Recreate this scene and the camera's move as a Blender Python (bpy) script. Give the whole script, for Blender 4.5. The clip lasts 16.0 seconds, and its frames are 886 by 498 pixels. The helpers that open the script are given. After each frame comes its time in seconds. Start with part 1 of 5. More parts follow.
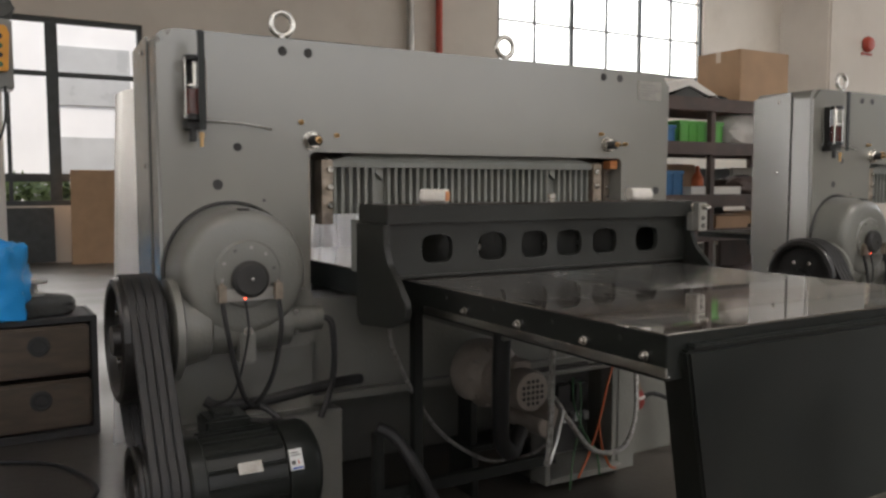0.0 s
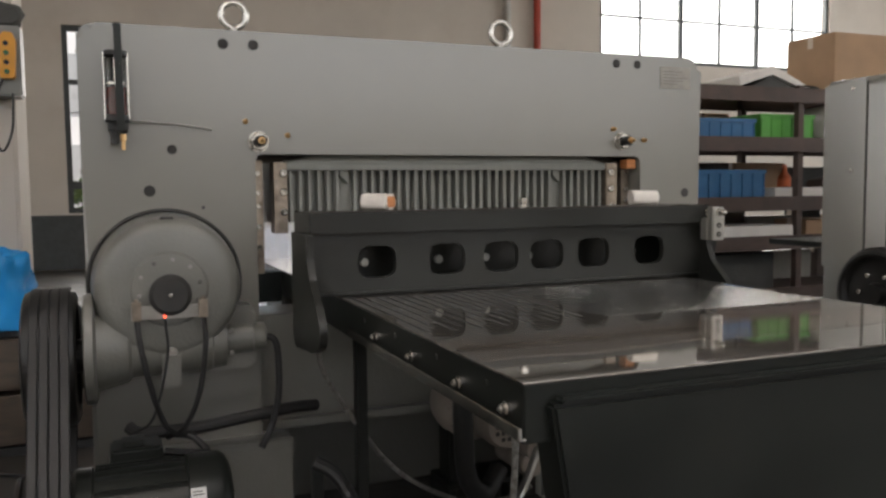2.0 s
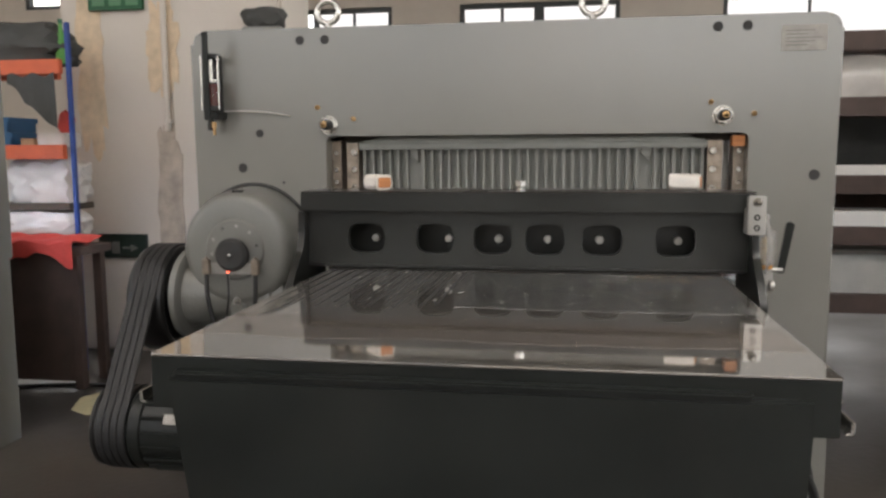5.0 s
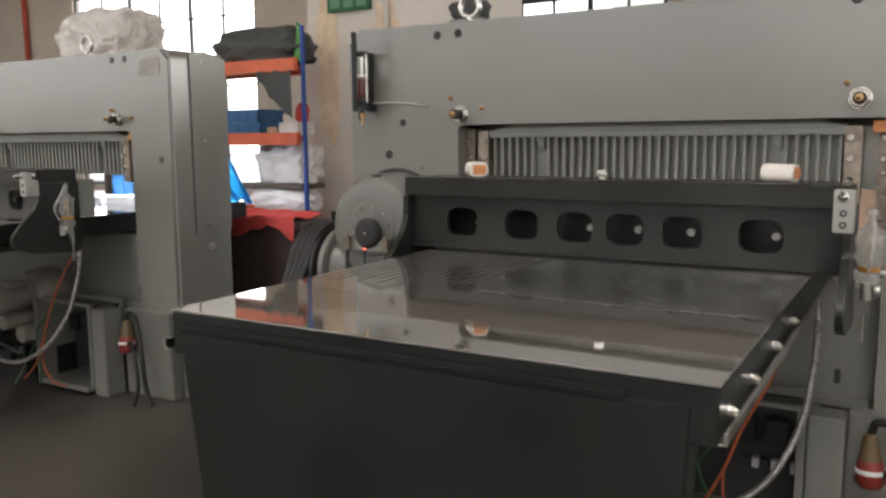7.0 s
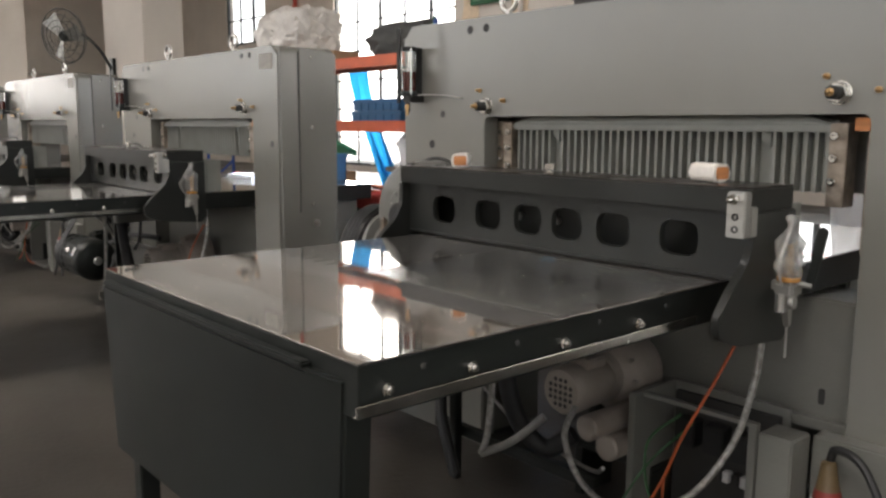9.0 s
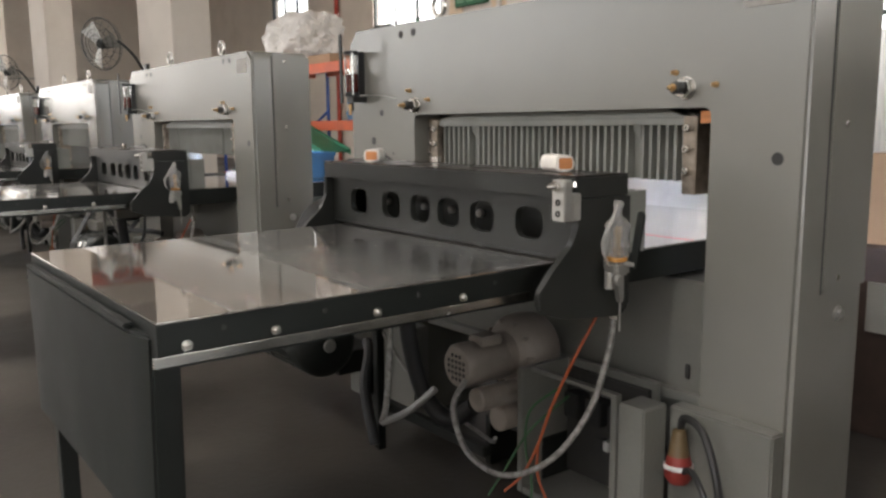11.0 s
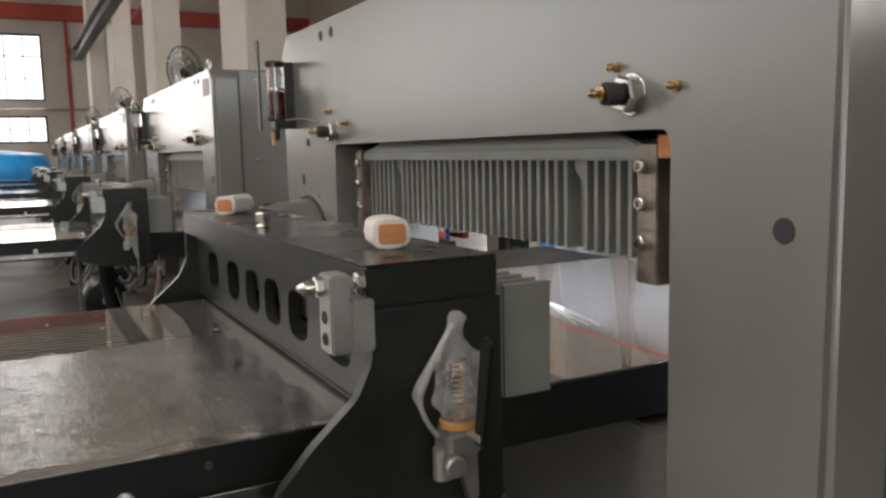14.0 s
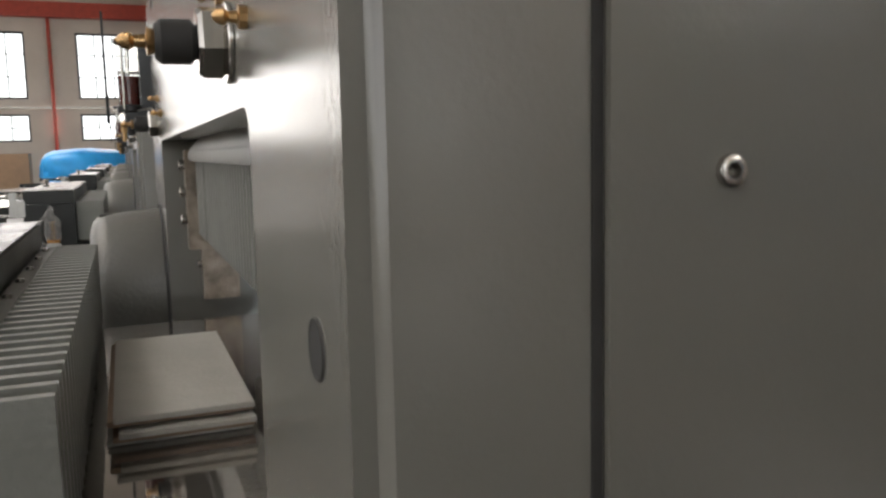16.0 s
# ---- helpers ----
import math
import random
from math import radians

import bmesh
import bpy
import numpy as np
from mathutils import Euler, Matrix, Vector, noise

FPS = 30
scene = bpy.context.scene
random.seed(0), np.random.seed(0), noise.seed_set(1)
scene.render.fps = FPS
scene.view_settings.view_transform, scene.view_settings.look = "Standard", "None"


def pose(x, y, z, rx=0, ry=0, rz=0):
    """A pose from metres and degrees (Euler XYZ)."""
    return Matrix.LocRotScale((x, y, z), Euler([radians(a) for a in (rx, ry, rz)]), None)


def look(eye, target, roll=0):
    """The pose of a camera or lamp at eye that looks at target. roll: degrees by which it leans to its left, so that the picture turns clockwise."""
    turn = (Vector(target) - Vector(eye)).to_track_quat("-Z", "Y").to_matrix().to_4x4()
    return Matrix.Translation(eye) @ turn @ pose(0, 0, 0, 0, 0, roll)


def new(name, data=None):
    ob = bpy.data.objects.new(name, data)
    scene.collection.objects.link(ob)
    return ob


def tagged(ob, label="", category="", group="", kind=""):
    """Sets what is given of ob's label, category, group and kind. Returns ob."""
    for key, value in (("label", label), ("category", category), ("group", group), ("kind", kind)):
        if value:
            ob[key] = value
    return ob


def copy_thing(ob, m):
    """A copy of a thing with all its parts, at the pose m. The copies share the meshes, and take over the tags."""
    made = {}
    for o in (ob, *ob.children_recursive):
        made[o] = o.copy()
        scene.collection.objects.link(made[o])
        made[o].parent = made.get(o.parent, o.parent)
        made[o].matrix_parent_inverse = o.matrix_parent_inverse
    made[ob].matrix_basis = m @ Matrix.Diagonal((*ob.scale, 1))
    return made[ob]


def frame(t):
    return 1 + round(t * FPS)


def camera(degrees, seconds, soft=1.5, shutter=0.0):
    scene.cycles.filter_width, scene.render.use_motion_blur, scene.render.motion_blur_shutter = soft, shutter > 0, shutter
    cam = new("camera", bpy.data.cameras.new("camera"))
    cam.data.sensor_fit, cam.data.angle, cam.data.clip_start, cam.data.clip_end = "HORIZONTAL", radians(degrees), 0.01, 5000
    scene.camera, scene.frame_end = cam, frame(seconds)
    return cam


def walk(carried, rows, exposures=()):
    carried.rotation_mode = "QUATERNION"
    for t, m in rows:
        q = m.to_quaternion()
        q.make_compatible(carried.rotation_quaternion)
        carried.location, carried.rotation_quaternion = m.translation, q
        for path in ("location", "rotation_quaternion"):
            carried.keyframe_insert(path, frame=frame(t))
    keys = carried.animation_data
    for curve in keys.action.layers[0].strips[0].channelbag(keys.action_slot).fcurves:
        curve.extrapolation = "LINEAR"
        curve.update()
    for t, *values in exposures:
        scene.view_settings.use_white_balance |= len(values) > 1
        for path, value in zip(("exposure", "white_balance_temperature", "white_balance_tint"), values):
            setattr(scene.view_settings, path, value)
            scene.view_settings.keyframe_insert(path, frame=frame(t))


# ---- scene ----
cam = camera(57.2, 16.0, soft=2.6)
METRES, EYE, TILT, LEAN, TURN = 6.6, 1.24, 0.0, 0.0, -30.5
EXPOSURES = [(0.0, 0.66), (1.0, 0.58), (2.0, 0.72), (3.0, 0.92), (3.5, 0.95), (4.0, 1.08), (6.5, 1.0), (7.5, 1.05), (8.5, 0.92), (9.5, 1.0), (12.0, 1.2), (13.0, 0.98), (14.5, 0.64), (15.0, 0.54), (16.0, 0.85)]
ROWS = [
    (0.0, 0.0, 0.0, 0.0, -0.01, -4.45, 0.08),
    (0.5, 0.0212, 0.0099, -0.0012, 2.31, -4.32, 0.41),
    (1.0, 0.0391, 0.0268, -0.002, 3.42, -4.19, 0.78),
    (1.5, 0.0565, 0.0434, -0.0009, 5.87, -4.04, 0.91),
    (2.0, 0.0802, 0.0598, -0.0004, 8.73, -4.14, 0.62),
    (2.5, 0.1185, 0.079, 0.0013, 12.84, -4.49, 0.26),
    (3.0, 0.1494, 0.0984, 0.0002, 18.41, -4.96, -0.15),
    (3.5, 0.1837, 0.1089, 0.0009, 24.0, -5.41, -0.27),
    (4.0, 0.2206, 0.1079, 0.0024, 29.64, -5.94, -0.14),
    (6.5, 0.3406, 0.1718, 0.0145, 54.85, -7.77, 0.67),
    (7.0, 0.3513, 0.1997, 0.0102, 60.91, -7.71, 0.5),
    (7.5, 0.3621, 0.2315, 0.0107, 67.67, -7.85, 0.36),
    (8.0, 0.379, 0.2543, 0.0115, 73.11, -7.87, 0.13),
    (8.5, 0.4039, 0.2866, 0.0145, 76.49, -8.31, -0.17),
    (9.0, 0.4215, 0.3255, 0.0127, 79.19, -8.62, -0.29),
    (9.5, 0.4419, 0.346, 0.0126, 79.4, -8.64, -0.17),
    (12.0, 0.4537, 0.4493, 0.0119, 86.82, -8.18, 1.16),
    (12.5, 0.4185, 0.4726, 0.0128, 88.42, -7.57, 1.24),
    (13.0, 0.3802, 0.4969, 0.0154, 89.83, -7.02, 1.03),
    (13.5, 0.3487, 0.5075, 0.013, 90.86, -6.89, 1.13),
    (14.0, 0.3193, 0.5168, 0.0145, 92.69, -6.93, 1.31),
    (14.5, 0.292, 0.5345, 0.0135, 94.69, -6.83, 1.41),
    (15.0, 0.2671, 0.5562, 0.0152, 96.61, -6.88, 1.57),
    (15.5, 0.241, 0.577, 0.0124, 97.53, -6.86, 1.41),
    (16.0, 0.2147, 0.5993, 0.0128, 99.07, -6.97, 1.24),
]
walk(cam, [(t, pose(0, 0, EYE, TILT, LEAN, TURN) @ pose(METRES * x, METRES * y, METRES * z, 90 + pitch, roll, yaw)) for t, x, y, z, yaw, pitch, roll in ROWS], EXPOSURES)

# ---- world and light ----
world = bpy.data.worlds.new("sky")
scene.world = world
world.use_nodes = True
wn = world.node_tree
sky = wn.nodes.new("ShaderNodeTexSky")
sky.sky_type, sky.sun_disc = "NISHITA", False
sky.sun_elevation, sky.sun_rotation = radians(63), radians(190)
sky.air_density, sky.dust_density, sky.ozone_density = 1.0, 4.0, 1.0
wn.links.new(sky.outputs[0], wn.nodes["Background"].inputs[0])
wn.nodes["Background"].inputs[1].default_value = 0.1
sun_data = bpy.data.lights.new("sun", "SUN")
sun_data.energy, sun_data.angle, sun_data.color = 1.5, radians(15), (1.0, 0.96, 0.9)
new("sun", sun_data).matrix_world = look((0, 0, 0), (-0.15, 0.42, -0.9))


def window_light(x0, x1, y0, y1, z0, z1, toward, watts, colour):
    """Daylight entering by an opening of the hall."""
    d = bpy.data.lights.new("window_light", "AREA")
    d.shape, d.energy, d.color = "RECTANGLE", watts, colour
    mid = Vector(((x0 + x1) / 2, (y0 + y1) / 2, (z0 + z1) / 2))
    d.size, d.size_y = max(x1 - x0, y1 - y0), z1 - z0
    o = new("window_light", d)
    o.matrix_world = look(mid, mid + Vector(toward))
    return o


DAY = (1.0, 0.94, 0.885)
# roof openings are unseen, added to give light from overhead
ADDED_SKYLIGHTS = [(-27.0, -19.0), (-17.0, -9.0), (-7.0, 1.0), (3.0, 11.0)]
window_light(-27.0, -0.5, -8.6, -8.6, 2.3, 6.7, (0, 1, -0.03), 175, DAY)
window_light(0.5, 13.0, -8.6, -8.6, 2.3, 6.7, (0, 1, -0.03), 172, DAY)
for a, b in ADDED_SKYLIGHTS:
    top = window_light(a, b, -4.5, -1.5, 8.5, 8.5, (0, 0, -1), 92, DAY)
    top.data.size, top.data.size_y = b - a, 3.0
    top.matrix_world = pose((a + b) / 2, -3.0, 8.5)
window_light(9.9, 16.1, 14.74, 14.74, 3.9, 7.6, (0, -1, 0), 280, DAY)
window_light(-17.5, -10.9, 14.74, 14.74, 0.3, 7.6, (0, -1, 0), 600, DAY)
window_light(-0.1, 2.7, 14.25, 14.25, 0.95, 3.9, (0, -1, -0.1), 45, DAY)
# east daylight: no such window is known, added to brighten the cutters' flanks
window_light(19.5, 19.5, -4.0, 12.0, 2.0, 6.6, (-1, 0, -0.1), 500, (0.95, 0.98, 1.0))
window_light(-33.5, -33.5, -6.6, 3.2, 2.0, 6.4, (1, 0, -0.1), 230, DAY)
# work lamps over the cutting line, on the operator's side
for wx in (1.83, -1.56):
    d = bpy.data.lights.new("work_light", "AREA")
    d.shape, d.size, d.size_y, d.energy, d.color = "RECTANGLE", 1.1, 0.04, 12, (0.70, 0.80, 1.0)
    new("work_light", d).matrix_world = pose(wx, 3.235, 1.40)

# ---- materials ----
def mat(name, col, rough=0.5, metal=0.0, vary=0.12, scale=6.0, bump=0.02, fine=120.0, rvary=0.12, spec=0.5, coat=0.0, stain=None, stain_amt=0.0, stretch=(1, 1, 1), island=False):
    m = bpy.data.materials.new(name)
    m.use_nodes = True
    nt = m.node_tree
    n, l = nt.nodes, nt.links
    b = n["Principled BSDF"]
    b.inputs["Metallic"].default_value = metal
    b.inputs["Specular IOR Level"].default_value = spec
    b.inputs["Coat Weight"].default_value = coat
    b.inputs["Coat Roughness"].default_value = 0.12
    tc = n.new("ShaderNodeTexCoord")
    mp = n.new("ShaderNodeMapping")
    mp.inputs["Scale"].default_value = stretch
    l.new(tc.outputs["Object"], mp.inputs[0])
    big = n.new("ShaderNodeTexNoise")
    big.inputs["Scale"].default_value, big.inputs["Detail"].default_value = scale, 6
    small = n.new("ShaderNodeTexNoise")
    small.inputs["Scale"].default_value, small.inputs["Detail"].default_value = fine, 3
    l.new(mp.outputs[0], big.inputs["Vector"])
    l.new(mp.outputs[0], small.inputs["Vector"])
    mix = n.new("ShaderNodeMix")
    mix.data_type = "RGBA"
    c = Vector(col)
    mix.inputs["A"].default_value = (*(c * (1 - vary)), 1)
    mix.inputs["B"].default_value = (*[min(1, v) for v in c * (1 + vary)], 1)
    add = n.new("ShaderNodeMath")
    add.operation = "MULTIPLY_ADD"
    l.new(small.outputs[0], add.inputs[0])
    add.inputs[1].default_value = 0.35
    ramp = n.new("ShaderNodeMapRange")
    ramp.inputs["From Min"].default_value, ramp.inputs["From Max"].default_value = 0.3, 0.7
    l.new(big.outputs[0], ramp.inputs[0])
    l.new(ramp.outputs[0], add.inputs[2])
    sub = n.new("ShaderNodeMath")
    sub.operation, sub.use_clamp = "SUBTRACT", True
    l.new(add.outputs[0], sub.inputs[0])
    sub.inputs[1].default_value = 0.17
    l.new(sub.outputs[0], mix.inputs["Factor"])
    out = mix.outputs["Result"]
    if stain:
        sn = n.new("ShaderNodeTexNoise")
        sn.inputs["Scale"].default_value, sn.inputs["Detail"].default_value = scale * 0.6, 8
        sn.inputs["Roughness"].default_value = 0.65
        l.new(mp.outputs[0], sn.inputs["Vector"])
        sr = n.new("ShaderNodeMapRange")
        sr.inputs["From Min"].default_value, sr.inputs["From Max"].default_value = 0.52, 0.72
        sr.inputs["To Max"].default_value = stain_amt
        l.new(sn.outputs[0], sr.inputs[0])
        sm = n.new("ShaderNodeMix")
        sm.data_type = "RGBA"
        l.new(out, sm.inputs["A"])
        sm.inputs["B"].default_value = (*stain, 1)
        l.new(sr.outputs[0], sm.inputs["Factor"])
        out = sm.outputs["Result"]
    if island:
        oi = n.new("ShaderNodeObjectInfo")
        hv = n.new("ShaderNodeHueSaturation")
        vr = n.new("ShaderNodeMapRange")
        vr.inputs["To Min"].default_value, vr.inputs["To Max"].default_value = 0.8, 1.2
        l.new(oi.outputs["Random"], vr.inputs[0])
        l.new(vr.outputs[0], hv.inputs["Value"])
        l.new(out, hv.inputs["Color"])
        out = hv.outputs[0]
    l.new(out, b.inputs["Base Color"])
    rr = n.new("ShaderNodeMapRange")
    rr.inputs["To Min"].default_value, rr.inputs["To Max"].default_value = max(0.02, rough - rvary), min(1, rough + rvary)
    l.new(big.outputs[0], rr.inputs[0])
    l.new(rr.outputs[0], b.inputs["Roughness"])
    if bump:
        bp = n.new("ShaderNodeBump")
        bp.inputs["Strength"].default_value, bp.inputs["Distance"].default_value = 0.35, bump * 0.1
        l.new(small.outputs[0], bp.inputs["Height"])
        l.new(bp.outputs[0], b.inputs["Normal"])
    return m


def glass(name, col=(1, 1, 1), rough=0.02, ior=1.45, alpha=1.0):
    m = bpy.data.materials.new(name)
    m.use_nodes = True
    b = m.node_tree.nodes["Principled BSDF"]
    b.inputs["Base Color"].default_value = (*col, 1)
    b.inputs["Transmission Weight"].default_value = 1.0
    b.inputs["Roughness"].default_value = rough
    b.inputs["IOR"].default_value = ior
    b.inputs["Alpha"].default_value = alpha
    return m


def glow(name, col, strength):
    m = bpy.data.materials.new(name)
    m.use_nodes = True
    b = m.node_tree.nodes["Principled BSDF"]
    b.inputs["Base Color"].default_value = (*col, 1)
    b.inputs["Emission Color"].default_value = (*col, 1)
    b.inputs["Emission Strength"].default_value = strength
    return m


PAINT = mat("grey_green_enamel", (0.19, 0.186, 0.162), 0.235, spec=0.95, rvary=0.03, vary=0.03, scale=3, bump=0.007, fine=170, coat=0.4)
PAINT.node_tree.nodes["Principled BSDF"].inputs["Coat Roughness"].default_value = 0.24
# darker copy of the enamel; shade on housings and plinths is in its colour
PAINT_DARK = mat("grey_green_enamel_shaded", (0.165, 0.163, 0.145), 0.34, spec=0.7, vary=0.08, scale=5, bump=0.05, fine=90, stain=(0.16, 0.15, 0.13), stain_amt=0.4)
BLACK = mat("black_enamel", (0.010, 0.0115, 0.010), 0.36, spec=0.32, vary=0.25, scale=4, bump=0.006, fine=300, stain=(0.016, 0.015, 0.013), stain_amt=0.5)
BLACK_CAST = mat("black_cast_iron", (0.011, 0.0105, 0.01), 0.36, vary=0.3, scale=5, bump=0.05, fine=90)
STEEL = mat("polished_steel_plate", (0.50, 0.465, 0.425), 0.03, metal=0.88, vary=0.14, scale=2.5, bump=0.0, fine=300, rvary=0.025, stain=(0.28, 0.24, 0.205), stain_amt=0.6)
STEEL_RAW = mat("ground_steel", (0.42, 0.41, 0.38), 0.35, metal=0.8, vary=0.15, scale=8, bump=0.01, fine=200, stain=(0.24, 0.2, 0.16), stain_amt=0.4)
CHROME = mat("bright_zinc", (0.62, 0.6, 0.56), 0.22, metal=1.0, vary=0.1, scale=20, bump=0.0)
COMB = mat("dull_grey_casting", (0.25, 0.25, 0.225), 0.45, metal=0.25, vary=0.1, scale=10, bump=0.03)
BROWN_CAST = mat("oily_brown_casting", (0.10, 0.085, 0.07), 0.5, vary=0.25, scale=8, bump=0.05, fine=60)
BRASS = mat("brass", (0.50, 0.32, 0.15), 0.32, metal=1.0, vary=0.1, scale=20, bump=0.0)
BRONZE = mat("worn_bronze_plate", (0.30, 0.25, 0.2), 0.42, metal=0.8, vary=0.35, scale=25, bump=0.06, fine=70)
RUBBER = mat("black_rubber", (0.013, 0.013, 0.013), 0.55, vary=0.2, scale=15, bump=0.02)
# near-black that puts shade into bores and wells; also used on black parts
HOLE = mat("dark_bore", (0.032, 0.031, 0.029), 0.7, vary=0.2, scale=15, bump=0.0)
FLOOR = mat("worn_concrete", (0.047, 0.041, 0.034), 0.45, vary=0.35, scale=1.3, bump=0.04, fine=38, rvary=0.3, stain=(0.026, 0.023, 0.02), stain_amt=0.85)
PLASTER = mat("cream_plaster", (0.62, 0.56, 0.49), 0.75, vary=0.05, scale=1.2, bump=0.03, fine=60, stain=(0.5, 0.43, 0.36), stain_amt=0.5)
CEIL = mat("ceiling_sheet", (0.5, 0.47, 0.43), 0.8, vary=0.08, scale=1)
RED = mat("red_oxide_paint", (0.42, 0.055, 0.03), 0.5, vary=0.15, scale=5)
FRAME = mat("dark_window_steel", (0.05, 0.055, 0.055), 0.5, vary=0.2, scale=10)
GLASS = glass("window_glass", rough=0.0, ior=1.0, alpha=0.12)
ORANGE = mat("orange_rack_paint", (0.62, 0.12, 0.045), 0.5, vary=0.12, scale=8)
BLUE = mat("blue_rack_paint", (0.02, 0.06, 0.25), 0.45, vary=0.12, scale=8)
GAUGE_BODY = mat("dull_black_machine_paint", (0.017, 0.018, 0.016), 0.33, spec=0.35, vary=0.2, scale=4, bump=0.008, fine=200, stain=(0.024, 0.021, 0.018), stain_amt=0.5)
GAUGE = mat("dark_blued_steel", (0.05, 0.04, 0.035), 0.28, metal=0.5, vary=0.2, scale=4, bump=0.01, fine=200)
FOAM = mat("white_foam", (0.72, 0.68, 0.62), 0.8, vary=0.06, scale=30, bump=0.12, fine=150)
WOOD = mat("cut_pine", (0.5, 0.2, 0.07), 0.6, vary=0.2, scale=12, bump=0.03, stretch=(1, 1, 6))
PAPER = mat("white_paper", (0.72, 0.69, 0.64), 0.7, vary=0.05, scale=8, bump=0.01)
BOARD = mat("grey_board", (0.40, 0.385, 0.34), 0.7, vary=0.08, scale=10, bump=0.03)
AMBER = mat("amber_oil_cup", (0.42, 0.2, 0.05), 0.25, vary=0.2, scale=15, bump=0.0, coat=0.5)
GRIP = mat("dull_ochre_plastic", (0.11, 0.075, 0.035), 0.5, vary=0.15, scale=15, bump=0.0)
OIL = mat("dark_red_oil", (0.08, 0.015, 0.012), 0.15, vary=0.2, scale=20, bump=0.0)
CLEAR = glass("clear_acrylic", (0.93, 0.93, 0.9), 0.03, 1.15, 0.35)
FILM = glass("cling_film", (0.95, 0.93, 0.9), 0.08, 1.4, 0.5)
FILM.node_tree.nodes["Principled BSDF"].inputs["Transmission Weight"].default_value = 0.75
HOSE = mat("braided_steel_hose", (0.30, 0.29, 0.27), 0.4, metal=0.7, vary=0.4, scale=60, bump=0.08, fine=220)
PLASTIC = mat("white_plastic_sheet", (0.62, 0.58, 0.53), 0.35, vary=0.12, scale=5, bump=0.06, fine=25, coat=0.3)
THIN = mat("thin_white_plastic", (0.8, 0.78, 0.75), 0.5, vary=0.06, scale=5, bump=0.08, fine=25)
THIN.node_tree.nodes["Principled BSDF"].inputs["Transmission Weight"].default_value = 0.55
THIN.node_tree.nodes["Principled BSDF"].inputs["IOR"].default_value = 1.15
SMEAR = mat("dried_oil_film", (0.46, 0.45, 0.425), 0.035, metal=0.9, vary=0.2, scale=5, bump=0.0, rvary=0.025, stain=(0.2, 0.18, 0.16), stain_amt=0.5)
RESIDUE = mat("brown_oil_residue", (0.36, 0.305, 0.26), 0.06, metal=0.8, vary=0.18, scale=3, bump=0.0, rvary=0.04, stretch=(1, 3, 1), stain=(0.2, 0.165, 0.14), stain_amt=0.6)
WIRE_O = mat("orange_wire", (0.42, 0.09, 0.025), 0.5, bump=0)
WIRE_G = mat("green_wire", (0.03, 0.10, 0.035), 0.5, bump=0)
LASER = glow("red_laser_line", (1.0, 0.06, 0.08), 0.15)
LAMP_COOL = glow("cool_lamp_glow", (0.55, 0.68, 1.0), 1.2)
LED = glow("red_indicator", (1.0, 0.08, 0.03), 4.0)
LABELW = mat("white_label", (0.6, 0.6, 0.58), 0.5, vary=0.05, bump=0)
SILVERTAG = mat("aluminium_tag", (0.33, 0.31, 0.275), 0.45, metal=0.15, vary=0.15, scale=30, bump=0)
BAR_BLUE = mat("blue_print", (0.05, 0.1, 0.35), 0.5, bump=0)
BLOWER = mat("grey_brown_cast_aluminium", (0.29, 0.25, 0.215), 0.5, metal=0.2, vary=0.15, scale=10, bump=0.06)
RED_PLASTIC = mat("red_plug_plastic", (0.20, 0.024, 0.018), 0.5, vary=0.2, scale=10, bump=0)
DARKBAG = mat("dark_grey_cloth", (0.06, 0.06, 0.055), 0.8, vary=0.2, scale=6, bump=0.1, fine=60)
CARD = mat("brown_cardboard", (0.38, 0.24, 0.14), 0.75, vary=0.1, scale=5, bump=0.03)
TAPE = mat("pale_parcel_tape", (0.6, 0.5, 0.4), 0.35, vary=0.06, bump=0)
BROWNSTEEL = mat("rusty_brown_steel", (0.07, 0.045, 0.035), 0.6, vary=0.25, scale=8, bump=0.05)
BLUE_BIN = mat("blue_plastic_bin", (0.03, 0.12, 0.25), 0.4, vary=0.12, scale=6, bump=0.02)
GREEN_BIN = mat("bright_green_bin", (0.10, 0.34, 0.06), 0.4, vary=0.1, scale=6, bump=0.02)
GREEN = mat("dark_green_metal", (0.02, 0.13, 0.06), 0.4, vary=0.1, scale=6, bump=0.02)
TARP = mat("bright_blue_tarpaulin", (0.015, 0.27, 0.62), 0.4, vary=0.15, scale=3, bump=0.12, fine=20)
TARP_THIN = mat("thin_blue_tarpaulin", (0.03, 0.36, 0.8), 0.45, vary=0.15, scale=3, bump=0.12, fine=20)
TARP_THIN.node_tree.nodes["Principled BSDF"].inputs["Transmission Weight"].default_value = 0.6
TARP_THIN.node_tree.nodes["Principled BSDF"].inputs["IOR"].default_value = 1.1
REDCLOTH = mat("red_cloth", (0.55, 0.06, 0.045), 0.8, vary=0.15, scale=8, bump=0.1, fine=70)
YELLOW = mat("orange_yellow_plastic", (0.6, 0.26, 0.02), 0.45, vary=0.1, scale=8, bump=0.02)
OLDWOOD = mat("grimy_wood", (0.085, 0.062, 0.042), 0.6, vary=0.25, scale=8, bump=0.05, stretch=(1, 1, 4), stain=(0.06, 0.05, 0.04), stain_amt=0.6)
LEAF = mat("hedge_green", (0.16, 0.22, 0.08), 0.6, vary=0.5, scale=8, bump=0.1, fine=20)
FACADE_GLASS = mat("pale_window_glass", (0.5, 0.5, 0.49), 0.3, vary=0.08, scale=1)
FACADE = mat("pale_facade", (0.88, 0.86, 0.84), 0.8, vary=0.05, scale=0.5)
